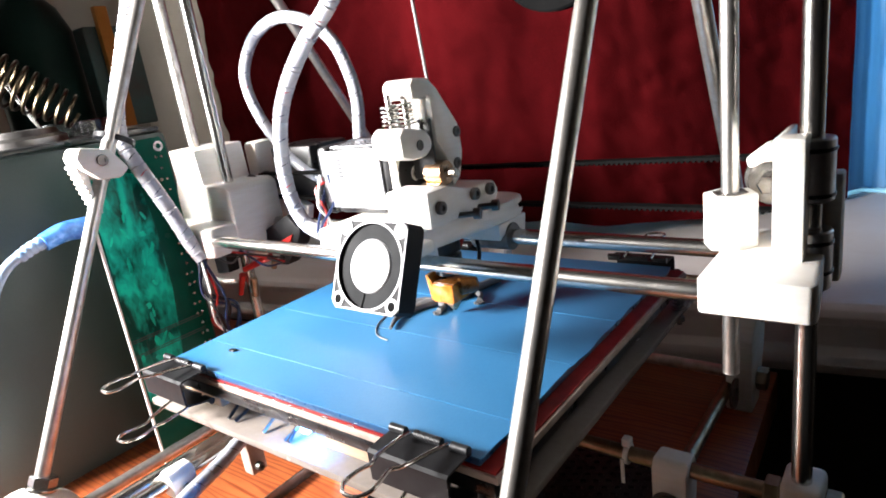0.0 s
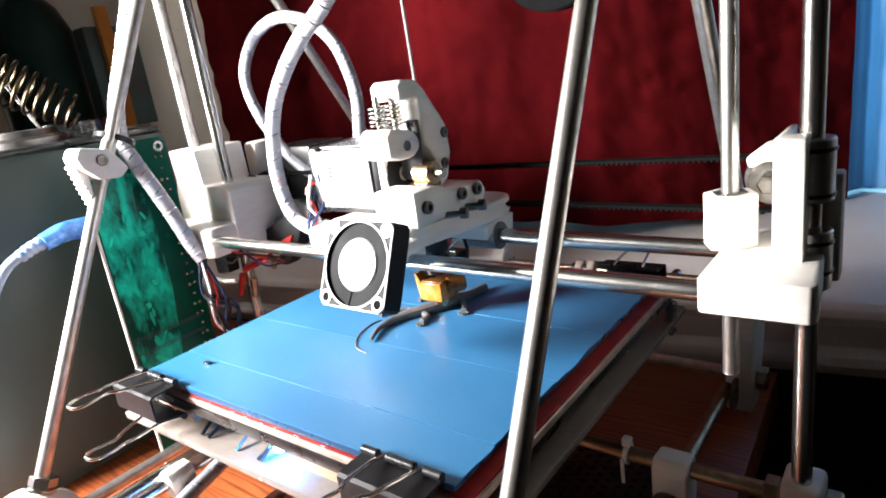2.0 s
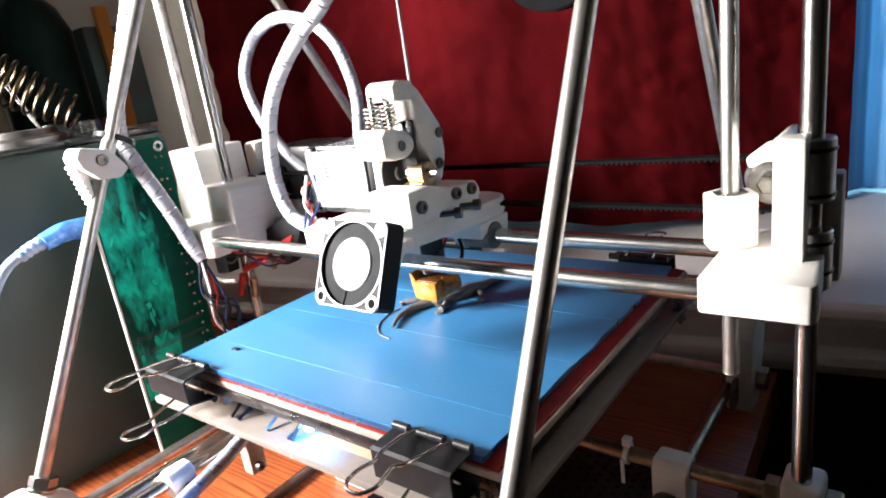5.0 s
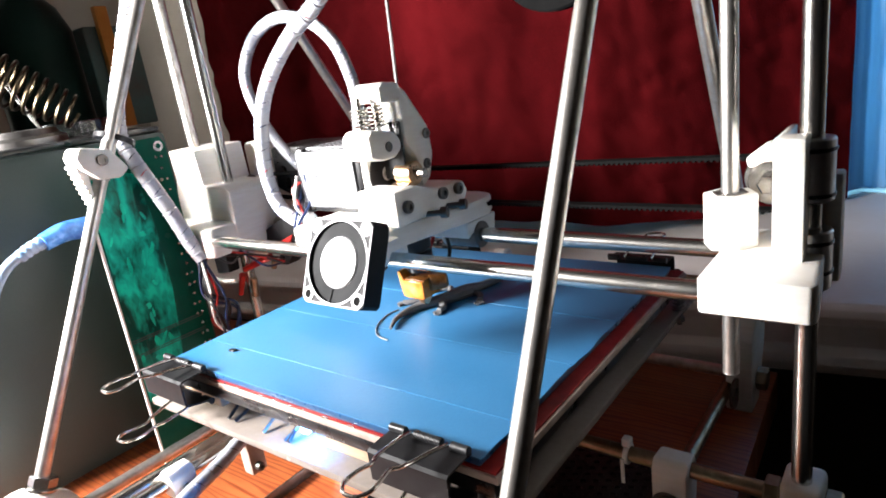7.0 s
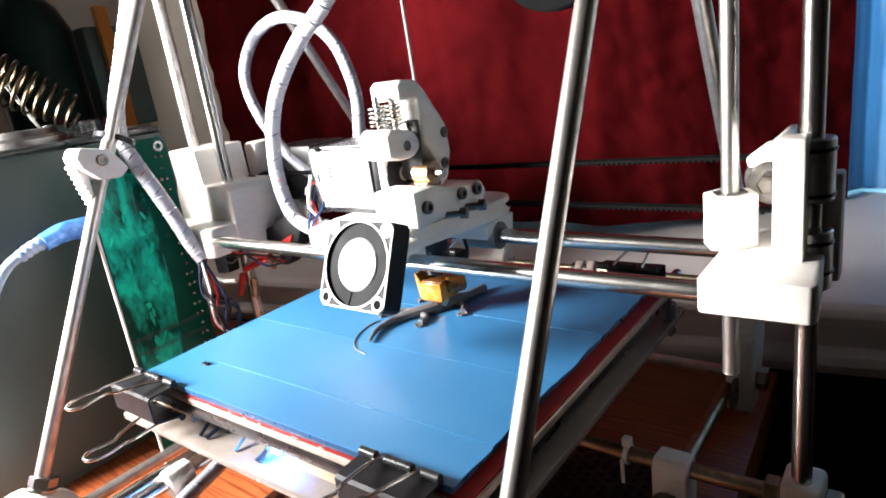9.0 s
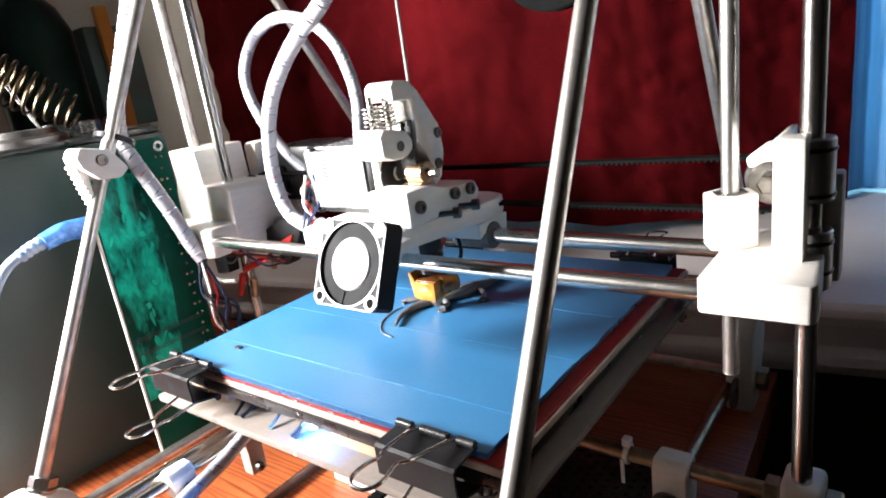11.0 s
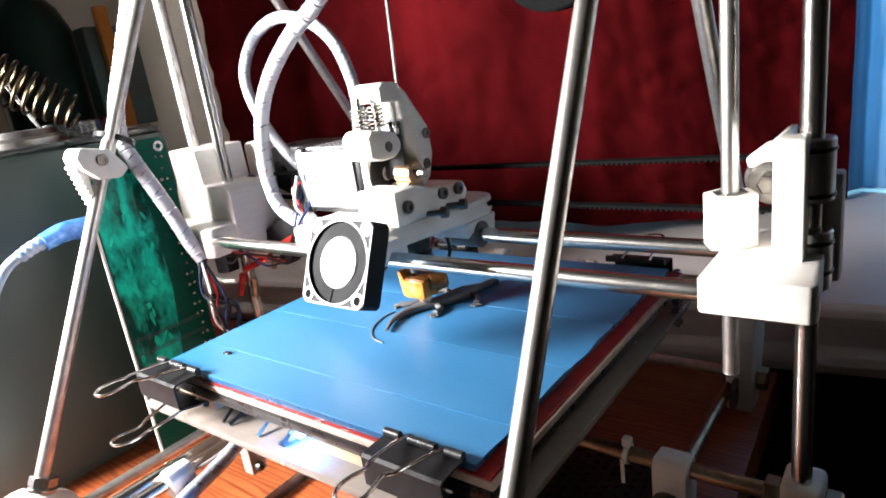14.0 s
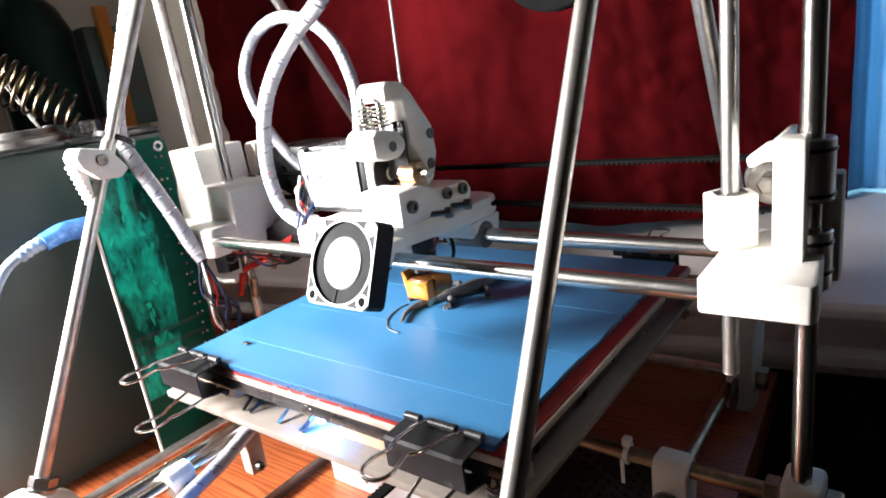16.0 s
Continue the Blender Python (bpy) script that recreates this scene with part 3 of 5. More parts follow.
    cyl(bm, (-0.0147, -0.066, 0.183), (-0.0147, -0.0675, 0.183), 0.0098, 24, 0.0003)
    cyl(bm, (-0.0147, -0.053, 0.183), (-0.0147, -0.0545, 0.183), 0.0098, 24, 0.0003)
    part("pulley", bm, DARKSTEEL, t)
    for p in ((-0.004, -0.0465, 0.164), (0.012, -0.0465, 0.156)):
        screw(t, p, (0, -1, 0), 0.0032, 0.003, STEEL)
    # belt: two runs
    bm = B()
    for a, b in (((-0.0147, -0.058, 0.1915), (0.3275, -0.056, 0.1960)), ((-0.0147, -0.058, 0.1745), (0.3275, -0.056, 0.1730))):
        a, b = Vector(a), Vector(b)
        d = b - a
        m = Matrix.Translation(a) @ d.to_track_quat("X", "Z").to_matrix().to_4x4()
        box(bm, 0, d.length, -0.003, 0.003, -0.0006, 0.0006, 0, 1, m)
        for i in range(int(d.length / 0.0025)):
            box(bm, i * 0.0025, i * 0.0025 + 0.0012, -0.003, 0.003, -0.0014, -0.0006, 0, 1, m)
    single("timing_belt", bm, BLACKRUBBER, "black toothed rubber belt stretched along the axis", "belt")


printer_frame()
leg_clamp()
upright_rods()
x_axis()

# ---------------------------------------------------------------- things that move with the bed
def print_bed():
    t = thing("print_bed", "heated printer bed covered with blue masking tape", "printer bed")
    bm = B()
    box(bm, 0.0655, 0.2625, -0.1945, 0.0060, 0.1168, 0.1200, 0.0006)
    part("glass_plate", bm, TAPEEDGE, t, "glass plate with dark edges")
    # tape strips laid side by side, worn along the seams
    rnd = random.Random(4)
    ys = [-0.1948, -0.1702, -0.1225, -0.0748, -0.0270, 0.0062]
    for i, (a, b) in enumerate(zip(ys, ys[1:])):
        bm = B()
        n = 60
        z0, z1 = 0.1200, 0.12055 + 0.0001 * (i % 2)
        top = []
        for k in range(n + 1):
            x = 0.0648 + (0.2632 - 0.0648) * k / n
            top.append((x, a + 0.0003 + 0.0004 * noise.noise((x * 90, i, 0))))
        right = []
        for k in range(1, 14):
            y = a + (b - a) * k / 14
            right.append((0.2636 + 0.0022 * noise.noise((y * 55, i * 3.3, 1)), y))
        back = [(0.0648 + (0.2632 - 0.0648) * (n - k) / n, b - 0.0003) for k in range(n + 1)]
        prism(bm, top + right + back, "z", z0, z1)
        part("tape_strip", bm, TAPE, t)
    for i, (y, x0, x1) in enumerate(((-0.1702, 0.095, 0.205), (-0.1702, 0.168, 0.196), (-0.1225, 0.075, 0.11), (-0.0270, 0.225, 0.25), (-0.0748, 0.18, 0.2))):
        bm = B()
        w = 0.0007 if i == 1 else 0.00022
        pts = [(x0 + (x1 - x0) * k / 30, y - w * abs(noise.noise((k * 0.7, i, 5))) - 0.0001) for k in range(31)]
        pts += [(x1 - (x1 - x0) * k / 30, y + w * abs(noise.noise((k * 0.6, i, 9))) + 0.0001) for k in range(31)]
        prism(bm, pts, "z", 0.1204, 0.12068)
        part("worn_seam", bm, TAPEWORN, t, "pale worn tape seam")
    bm = B()
    prism(bm, [(0.0895, -0.1765), (0.0935, -0.1758), (0.0945, -0.1740), (0.0915, -0.1733), (0.0893, -0.1745)], "z", 0.1205, 0.1217, 0.0003)
    part("plastic_crumb", bm, BLACK, t, "dark crumb of plastic")
    bm = B()
    box(bm, 0.0605, 0.2690, -0.1950, 0.0120, 0.1156, 0.1167, 0.0003)
    part("heater_board", bm, REDPCB, t, "red heater circuit board")
    bm = B()
    for k in range(9):
        x = 0.10 + 0.012 * k + rnd.uniform(-0.003, 0.003)
        box(bm, x, x + rnd.uniform(0.001, 0.004), -0.1953, -0.1947, 0.1158, 0.1166)
    part("edge_mark", bm, SOLDER, t)
    bm = B()
    box(bm, 0.0600, 0.2700, -0.1956, 0.0130, 0.1122, 0.1155, 0.0006)
    part("insulation_board", bm, INSUL, t)
    bm = B()
    box(bm, 0.0610, 0.2685, -0.1960, 0.0120, 0.1066, 0.1121, 0.0005)
    part("black_underlay", bm, BLACK, t)
    bm = B()
    box(bm, 0.0430, 0.2700, -0.2020, 0.0250, 0.0915, 0.0955, 0.0008)
    part("carrier_plate", bm, ACRYL, t, "scuffed clear acrylic carrier plate")
    for x0, x1 in ((0.0700, 0.1020), (0.1800, 0.2080), (0.2560, 0.2690)):
        bm = B()
        box(bm, x0, x1, -0.1945, -0.1800, 0.1000, 0.1065, 0.0006)
        part("wood_spacer", bm, PLY, t, "raw wooden spacer strip")
    for x in (0.105, 0.118, 0.135, 0.150, 0.157):
        bm = B()
        h = rnd.uniform(-0.006, 0.006)
        hose(bm, [(x, -0.17, 0.1065), (x + h * 0.4, -0.185, 0.1010), (x + h, -0.196, 0.0962)], 0.0009, 6, 6)
        part("heater_wire", bm, rnd.choice([WIREBLACK, WIREBLACK, DARKSTEEL]), t)
    for x, y in ((0.268, 0.004), (0.262, -0.195), (0.05, -0.19), (0.05, 0.01)):
        bm = B()
        cyl(bm, (x, y, 0.086), (x, y, 0.1070), 0.0015, 12)
        coil(bm, (x, y, 0.0956), (x, y, 0.1060), 0.0034, 0.0005, 5)
        hexnut(bm, (x, y, 0.088), (x, y, 0.0912), 0.0055, 0.0003)
        part("levelling_screw", bm, DARKSTEEL, t)
    bm = B()
    lathe(bm, [(0, 0.0025), (0.0025, 0.0025), (0.0042, 0.0014)], (0.166, -0.1925, 0.1064), (0.166, -0.1925, 0.09), 16)
    part("light_diode", bm, LEDBLUE, t, "glowing blue light diode")
    # bearings under the plate
    for x in (0.087, 0.233):
        for y in (-0.060, -0.010):
            bm = B()
            box(bm, x - 0.010, x + 0.010, y - 0.013, y + 0.013, 0.0640, 0.0914, 0.0015)
            part("bearing_block", bm, INSUL, t, "beige bearing block")
            screw(t, (x + 0.008, y - 0.013, 0.070), (0, -1, 0), 0.0028, 0.003)
    return t


def binder_clip():
    t = thing("binder_clip", "black steel binder clip with wire handles on bed", "binder clip", group="bed clips")
    w = 0.0180
    # body: folded sheet, open towards +y
    prof = [(0.004, 0.0004), (-0.003, 0.0005), (-0.0098, 0.0002), (-0.0110, -0.0008), (-0.0110, -0.0124), (-0.0098, -0.0136), (-0.003, -0.0152), (0.002, -0.0160),
            (0.002, -0.0153), (-0.003, -0.0144), (-0.0092, -0.0128), (-0.0100, -0.0118), (-0.0100, -0.0014), (-0.0092, -0.0006), (-0.003, -0.0003), (0.004, -0.0005)]
    bm = B()
    prism(bm, prof, "x", -w, w)
    part("spring_body", bm, CLIPBLACK, t)
    for s, z in ((1, 0.0016), (-1, -0.0168)):
        for x0, x1 in ((-w, -0.0105), (-0.0062, 0.0062), (0.0105, w)):
            bm = B()
            cyl(bm, (x0, 0.0028, z), (x1, 0.0028, z), 0.0017, 12, 0.0002)
            part("hinge_roll", bm, BLACK, t)
        bm = B()
        pts = [(0.0085, 0.0028, z), (0.0080, -0.004, z + s * 0.0015), (0.0062, -0.017, z + s * 0.0035), (0.0040, -0.0215, z + s * 0.0042), (0.0052, -0.027, z + s * 0.0045),
               (0.0056, -0.0325, z + s * 0.0042), (0.0034, -0.0362, z + s * 0.004), (0.0, -0.0372, z + s * 0.004)]
        pts = pts + [(-p[0], p[1], p[2]) for p in pts[-2::-1]]
        hose(bm, pts, 0.00075, 8, 7)
        part("wire_handle", bm, STEEL, t, "bright bent wire handle")
    return t


def lizard():
    """Half-printed lizard lying on the tape: one plain mesh."""
    bm = B()
    line = smooth_line([(0.1595, -0.1240, 0.1222), (0.1540, -0.1120, 0.1224), (0.1545, -0.0990, 0.1226), (0.1600, -0.0890, 0.1230), (0.1665, -0.0790, 0.1232),
                        (0.1705, -0.0680, 0.1232), (0.1740, -0.0570, 0.1230), (0.1765, -0.0430, 0.1228)], 10)
    n = len(line)
    rads = [0.0009 + 0.0034 * min(1, (i / n) / 0.62) ** 1.2 * (1 if i < 0.70 * n else max(0.45, 1 - 1.1 * (i / n - 0.70) / 0.30)) for i in range(n)]
    k = iter(rads)
    hose(bm, None, 1.0, 10, line=line, wobble=lambda s: next(k))
    for pts in (((0.1610, -0.0880), (0.1530, -0.0850), (0.1470, -0.0900), (0.1420, -0.0930)), ((0.1650, -0.0870), (0.1700, -0.0900), (0.1705, -0.0960)),
                ((0.1690, -0.0680), (0.1600, -0.0700), (0.1560, -0.0650), (0.1500, -0.0680)), ((0.1730, -0.0660), (0.1800, -0.0690), (0.1840, -0.0760))):
        hose(bm, [(x, y, 0.1222) for x, y in pts], 0.0017, 8, 6)
        x, y = pts[-1]
        for a in (-0.9, -0.3, 0.3, 0.9):
            d = (Vector(pts[-1]) - Vector(pts[-2])).normalized()
            c, s = math.cos(a), math.sin(a)
            e = Vector((d.x * c - d.y * s, d.x * s + d.y * c)) * 0.0035
            hose(bm, [(x, y, 0.1219), (x + e.x, y + e.y, 0.1214)], 0.0008, 6, 2)
    for v in bm.verts:
        v.co.z = max(v.co.z, 0.12062)
    ob = whole("printed_lizard", bm, GREYPRINT, "half-printed small grey plastic lizard on blue tape", "figurine")
    bm = B()
    loop = [(0.1660, -0.1340), (0.1560, -0.1310), (0.1470, -0.1210), (0.1430, -0.1080), (0.1440, -0.1000)]
    hose(bm, [(x, y, 0.12088) for x, y in loop], 0.0004, 6, 10)
    ob2 = whole("skirt_line", bm, GREYPRINT, "thin grey outline of plastic on the tape", "plastic strand")
    return ob, ob2


BED = print_bed()
CLIPS = [binder_clip()]
CLIPS[0].matrix_basis = pose(0.0815, -0.2000, 0.1215)
for m in (pose(0.2415, -0.1985, 0.1215), pose(0.2420, 0.0125, 0.1215, 0, 0, 180), pose(0.1, 0.0125, 0.1215, 0, 0, 180)):
    CLIPS.append(copy_thing(CLIPS[0], m))
LIZARD, SKIRT = lizard()


# ---------------------------------------------------------------- carriage
def carriage():
    t = thing("extruder_carriage", "white printed carriage with extruder, motor and fan", "print head")
    bm = B()
    prism(bm, [(0.128, -0.134), (0.183, -0.134), (0.194, -0.128), (0.2045, -0.075), (0.206, -0.058), (0.202, -0.049), (0.193, -0.046), (0.136, -0.046), (0.128, -0.056)],
          "z", 0.1665, 0.1775, 0.0022)
    part("carriage_plate", bm, PRINT, t)
    bm = B()
    prism(bm, [(-0.134, 0.1665), (-0.108, 0.1665), (-0.108, 0.158), (-0.112, 0.1635), (-0.120, 0.1635), (-0.124, 0.158), (-0.130, 0.156)], "x", 0.140, 0.186, 0.0006)
    prism(bm, [(-0.078, 0.1665), (-0.050, 0.1665), (-0.052, 0.156), (-0.058, 0.160), (-0.074, 0.160), (-0.078, 0.158)], "x", 0.140, 0.204, 0.0006)
    part("bearing_clamp", bm, PRINT, t)
    for y, xs in ((-0.116, (0.150,)), (-0.066, (0.134, 0.181))):
        for x in xs:
            bm = B()
            tube(bm, (x, y, 0.1575), (x + 0.024, y, 0.1575), 0.0075, 0.0041, 28)
            part("linear_bearing", bm, DARKSTEEL, t)
    # extruder base
    bm = B()
    prism(bm, [(-0.126, 0.1775), (-0.070, 0.1775), (-0.066, 0.183), (-0.070, 0.1895), (-0.092, 0.190), (-0.110, 0.1955), (-0.126, 0.1955)], "x", 0.1725, 0.199, 0.0018)
    part("extruder_base", bm, PRINT, t)
    for p in ((0.199, -0.1188, 0.1868), (0.199, -0.0904, 0.1868), (0.199, -0.0768, 0.1862)):
        screw(t, p, (1, 0, 0), 0.0032, 0.0028)
    for y0 in (-0.0985, -0.0820):
        bm = B()
        cyl(bm, (0.196, y0 - 0.006, 0.1790), (0.205, y0 - 0.001, 0.1790), 0.0015, 12)
        cyl(bm, (0.2045, y0 - 0.001, 0.1790), (0.2080, y0 + 0.0005, 0.1790), 0.0029, 16, 0.0003)
        part("screw", bm, DARKSTEEL, t)
    # motor, axis along x
    bm = B()
    box(bm, 0.1165, 0.1560, -0.1075, -0.0705, 0.1785, 0.2155, 0.0035, 2)
    motor = part("motor", bm, BLACK, t, "black stepper motor with silver sticker")
    for x0, x1 in ((0.1080, 0.1165), (0.1560, 0.1622)):
        bm = B()
        box(bm, x0, x1, -0.1080, -0.0700, 0.1780, 0.2160, 0.0030, 2)
        part("end_cap", bm, BLACK, motor)
    bm = B()
    box(bm, 0.1115, 0.1560, -0.10830, -0.1074, 0.1822, 0.2135, 0.0)
    part("sticker", bm, LABEL, motor, "silver paper sticker")
    bm = B()
    box(bm, 0.1175, 0.1550, -0.1050, -0.0780, 0.2150, 0.21565)
    part("sticker", bm, LABEL, motor, "silver paper sticker")
    rnd = random.Random(2)
    for r in range(3):
        x = 0.1190
        while x < 0.150:
            w = rnd.uniform(0.001, 0.0032)
            bm = B()
            box(bm, x, x + w, -0.1025 + 0.006 * r, -0.1010 + 0.006 * r, 0.2156, 0.21585)
            part("print_mark", bm, INK, motor)
            x += w + rnd.uniform(0.0008, 0.002)
    for k in range(5):
        bm = B()
        box(bm, 0.1245, 0.1275, -0.1086, -0.10825, 0.2080 - 0.0022 * k, 0.2092 - 0.0022 * k)
        part("print_mark", bm, INK, motor)
    # body behind the drive wheel
    bm = B()
    box(bm, 0.1622, 0.1670, -0.1085, -0.0700, 0.1775, 0.2150, 0.001)
    part("motor_plate", bm, PRINT, t)
    # black ring paints the dark of the motor boss hole
    bm = B()
    tube(bm, (0.1668, -0.0945, 0.1985), (0.1676, -0.0945, 0.1985), 0.0135, 0.0040, 36, 0.0002)
    part("boss_hole_shade", bm, BLACK, t)
    bm = B()
    cyl(bm, (0.167, -0.0945, 0.1985), (0.194, -0.0945, 0.1985), 0.0025, 16, 0.0003)
    part("shaft", bm, STEEL, t)
    bm = B()
    tube(bm, (0.1770, -0.0945, 0.1985), (0.1880, -0.0945, 0.1985), 0.0062, 0.0024, 28, 0.0006)
    part("drive_wheel", bm, BRASS, t, "brass drive wheel")
    bm = B()
    tube(bm, (0.1760, -0.1000, 0.1900), (0.1880, -0.1000, 0.1900), 0.0045, 0.002, 24)
    part("brass_bushing", bm, BRASS, t)
    bm = B()
    prism(bm, [(-0.1100, 0.2365), (-0.1105, 0.2435), (-0.1075, 0.2462), (-0.0965, 0.2452), (-0.0905, 0.2400), (-0.0765, 0.2205), (-0.0752, 0.2060), (-0.0800, 0.1930), (-0.0870, 0.1890),
               (-0.0890, 0.2050), (-0.0960, 0.2150), (-0.0965, 0.2365)], "x", 0.1670, 0.1855, 0.0016)
    part("extruder_tower", bm, PRINT, t)
    for p in ((0.1855, -0.0800, 0.2168), (0.1855, -0.0826, 0.2012)):
        screw(t, p, (1, 0, 0), 0.0028, 0.0015)
    bm = B()
    prism(bm, [(-0.1225, 0.2110), (-0.1230, 0.2215), (-0.1190, 0.2250), (-0.1030, 0.2215), (-0.0992, 0.2170), (-0.0992, 0.2120), (-0.1050, 0.2085), (-0.1150, 0.2085)], "x", 0.1660, 0.1855, 0.0022)
    part("idler_block", bm, PRINT, t)
    screw(t, (0.1855, -0.1098, 0.2150), (1, 0, 0), 0.0026, 0.0006)
    for y in (-0.1150, -0.1035):
        bm = B()
        coil(bm, (0.1745, y, 0.2240), (0.1745, y, 0.2350), 0.0042, 0.00055, 5.5)
        part("spring", bm, STEEL, t, "bright steel coil spring")
        bm = B()
        cyl(bm, (0.1745, y, 0.2200), (0.1745, y, 0.2400), 0.0015, 10)
        part("tension_screw", bm, STEEL, t)
    # black slab paints the shade of the gap beside the idler
    bm = B()
    box(bm, 0.1700, 0.1840, -0.0985, -0.0968, 0.1960, 0.2260, 0.0004)
    part("gap_shade", bm, BLACK, t)
    # hot end
    bm = B()
    lathe(bm, [(0, 0.0075), (0.010, 0.0075), (0.0102, 0.005), (0.012, 0.005), (0.0122, 0.0075), (0.018, 0.0075)], (0.1800, -0.0935, 0.1445), (0.1800, -0.0935, 0.1640), 24)
    part("heat_break", bm, BLACK, t)
    bm = B()
    box(bm, 0.1735, 0.1875, -0.1030, -0.0860, 0.1300, 0.1405, 0.0012)
    part("heater_block", bm, KAPTON, t, "heater block wrapped in amber tape")
    bm = B()
    prism(bm, [(0.1700, 0.1450), (0.1715, 0.1450), (0.1745, 0.1395), (0.1745, 0.1310), (0.1725, 0.1310)], "y", -0.1025, -0.0870, 0.0002)
    part("tape_flap", bm, KAPTON, t)
    bm = B()
    cyl(bm, (0.1860, -0.0960, 0.1375), (0.1930, -0.0880, 0.1375), 0.0046, 20, 0.0012)
    part("heater_cartridge", bm, BROWNTAPE, t, "heater cartridge wrapped in brown tape")
    bm = B()
    box(bm, 0.1745, 0.1880, -0.1020, -0.0870, 0.1404, 0.1412, 0.0003)
    part("top_tape", bm, BROWNTAPE, t, "brown tape over the heater block")
    bm = B()
    lathe(bm, [(0, 0.0012), (0.004, 0.0040), (0.0075, 0.0040)], (0.1800, -0.0935, 0.1228), (0.1800, -0.0935, 0.1310), 6)
    part("nozzle", bm, BRASS, t)
    bm = B()
    hose(bm, [(0.184, -0.088, 0.140), (0.190, -0.080, 0.148), (0.186, -0.075, 0.158), (0.180, -0.075, 0.168)], 0.0011, 6)
    part("wire", bm, WIREBLACK, t)
    bm = B()
    hose(bm, [(0.180, -0.088, 0.142), (0.176, -0.080, 0.150), (0.178, -0.075, 0.160), (0.176, -0.075, 0.168)], 0.0011, 6)
    part("wire", bm, WIRERED, t)
    return t


FANPOSE = pose(0.1892, -0.1600, 0.1715, -24, 0, 0)


def fan(t):
    """40 mm fan, leaning back, its sticker side to the front (local -y)."""
    f = new("fan")
    f.parent = t
    f.matrix_basis = FANPOSE
    f["label"] = "black cooling fan with pale hub sticker"
    h, d = 0.020, 0.0105
    # square frame with a round hole
    bm = B()
    n = 64
    rings = []
    for y in (0.0, d):
        outer, inner = [], []
        for k in range(n):
            a = 2 * math.pi * (k + 0.5) / n
            c, s = math.cos(a), math.sin(a)
            q = h / max(abs(c), abs(s))
            x, z = c * q, s * q
            r = 0.0035
            if abs(x) > h - r and abs(z) > h - r:
                e = Vector((abs(x) - (h - r), abs(z) - (h - r))).normalized() * r
                x, z = math.copysign(h - r + e.x, x), math.copysign(h - r + e.y, z)
            outer.append(bm.verts.new((x, y, z)))
            inner.append(bm.verts.new((0.0188 * c, y, 0.0188 * s)))
        rings.append((outer, inner))
    (o0, i0), (o1, i1) = rings
    for k in range(n):
        j = (k + 1) % n
        bm.faces.new((o0[k], o0[j], i0[j], i0[k]))
        bm.faces.new((o1[k], o1[j], i1[j], i1[k]))
        bm.faces.new((o0[k], o0[j], o1[j], o1[k]))
        bm.faces.new((i0[k], i0[j], i1[j], i1[k]))
    part("fan_frame", bm, FANFRAME, f)
    # pale raised rim lines and corner bosses
    bm = B()
    tube(bm, (0, -0.0004, 0), (0, 0.0, 0), 0.01965, 0.0187, 48, 0.0001)
    part("frame_rim", bm, FANLINE, f, "pale raised rim")
    for sx in (-1, 1):
        for sz in (-1, 1):
            bm = B()
            tube(bm, (sx * 0.016, -0.0005, sz * 0.016), (sx * 0.016, 0.001, sz * 0.016), 0.0036, 0.0021, 20, 0.0002)
            part("corner_boss", bm, FANLINE, f)
            # lower discs are black to paint the dark of open holes
            bm = B()
            cyl(bm, (sx * 0.016, -0.0003 if sz < 0 else -0.0009, sz * 0.016), (sx * 0.016, 0.001, sz * 0.016), 0.0021, 16)
            part("hole_shade" if sz < 0 else "screw", bm, MATTBLACK if sz < 0 else STEEL, f)
    for x0, x1, z0, z1 in ((-0.0170, 0.0170, -0.0199, -0.0192), (-0.0199, -0.0192, -0.0170, 0.0170), (0.0192, 0.0199, -0.0170, 0.0170), (-0.0170, 0.0170, 0.0192, 0.0199)):
        bm = B()
        box(bm, x0, x1, -0.0004, 0.0, z0, z1)
        part("edge_line", bm, FANLINE, f)
    bm = B()
    tube(bm, (0, 0.0012, 0), (0, 0.009, 0), 0.0186, 0.0115, 40)
    part("rotor", bm, FANGREY, f, "dark rotor blades blurred into a disc")
    bm = B()
    cyl(bm, (0, 0.0085, 0), (0, 0.0004, 0), 0.0120, 40, 0.0006)
    hub = part("hub", bm, FANHUB, f, "pale round hub sticker")
    bm = B()
    tube(bm, (0, 0.0001, 0), (0, 0.0006, 0), 0.0012, 0.0006, 16, 0.0001)
    part("hub_mark", bm, LABEL, hub)
    bm = B()
    for a in (100,):
        box(bm, 0.0125, 0.0188, 0.0007, 0.002, -0.0008, 0.0008, 0, 1, Matrix.Rotation(radians(a), 4, "Y"))
    part("spoke", bm, FANGREY, f)
    bm = B()
    box(bm, 0.172, 0.204, -0.152, -0.132, 0.1700, 0.1760, 0.001)
    part("fan_bracket", bm, PRINT, t)


CARRIAGE = carriage()
fan(CARRIAGE)


def spiral_wobble(s):
    return 1.0 + 0.05 * (1 if (s % 0.011) < 0.0012 else 0) - 0.10 * (1 if (s % 0.011) > 0.0103 else 0)


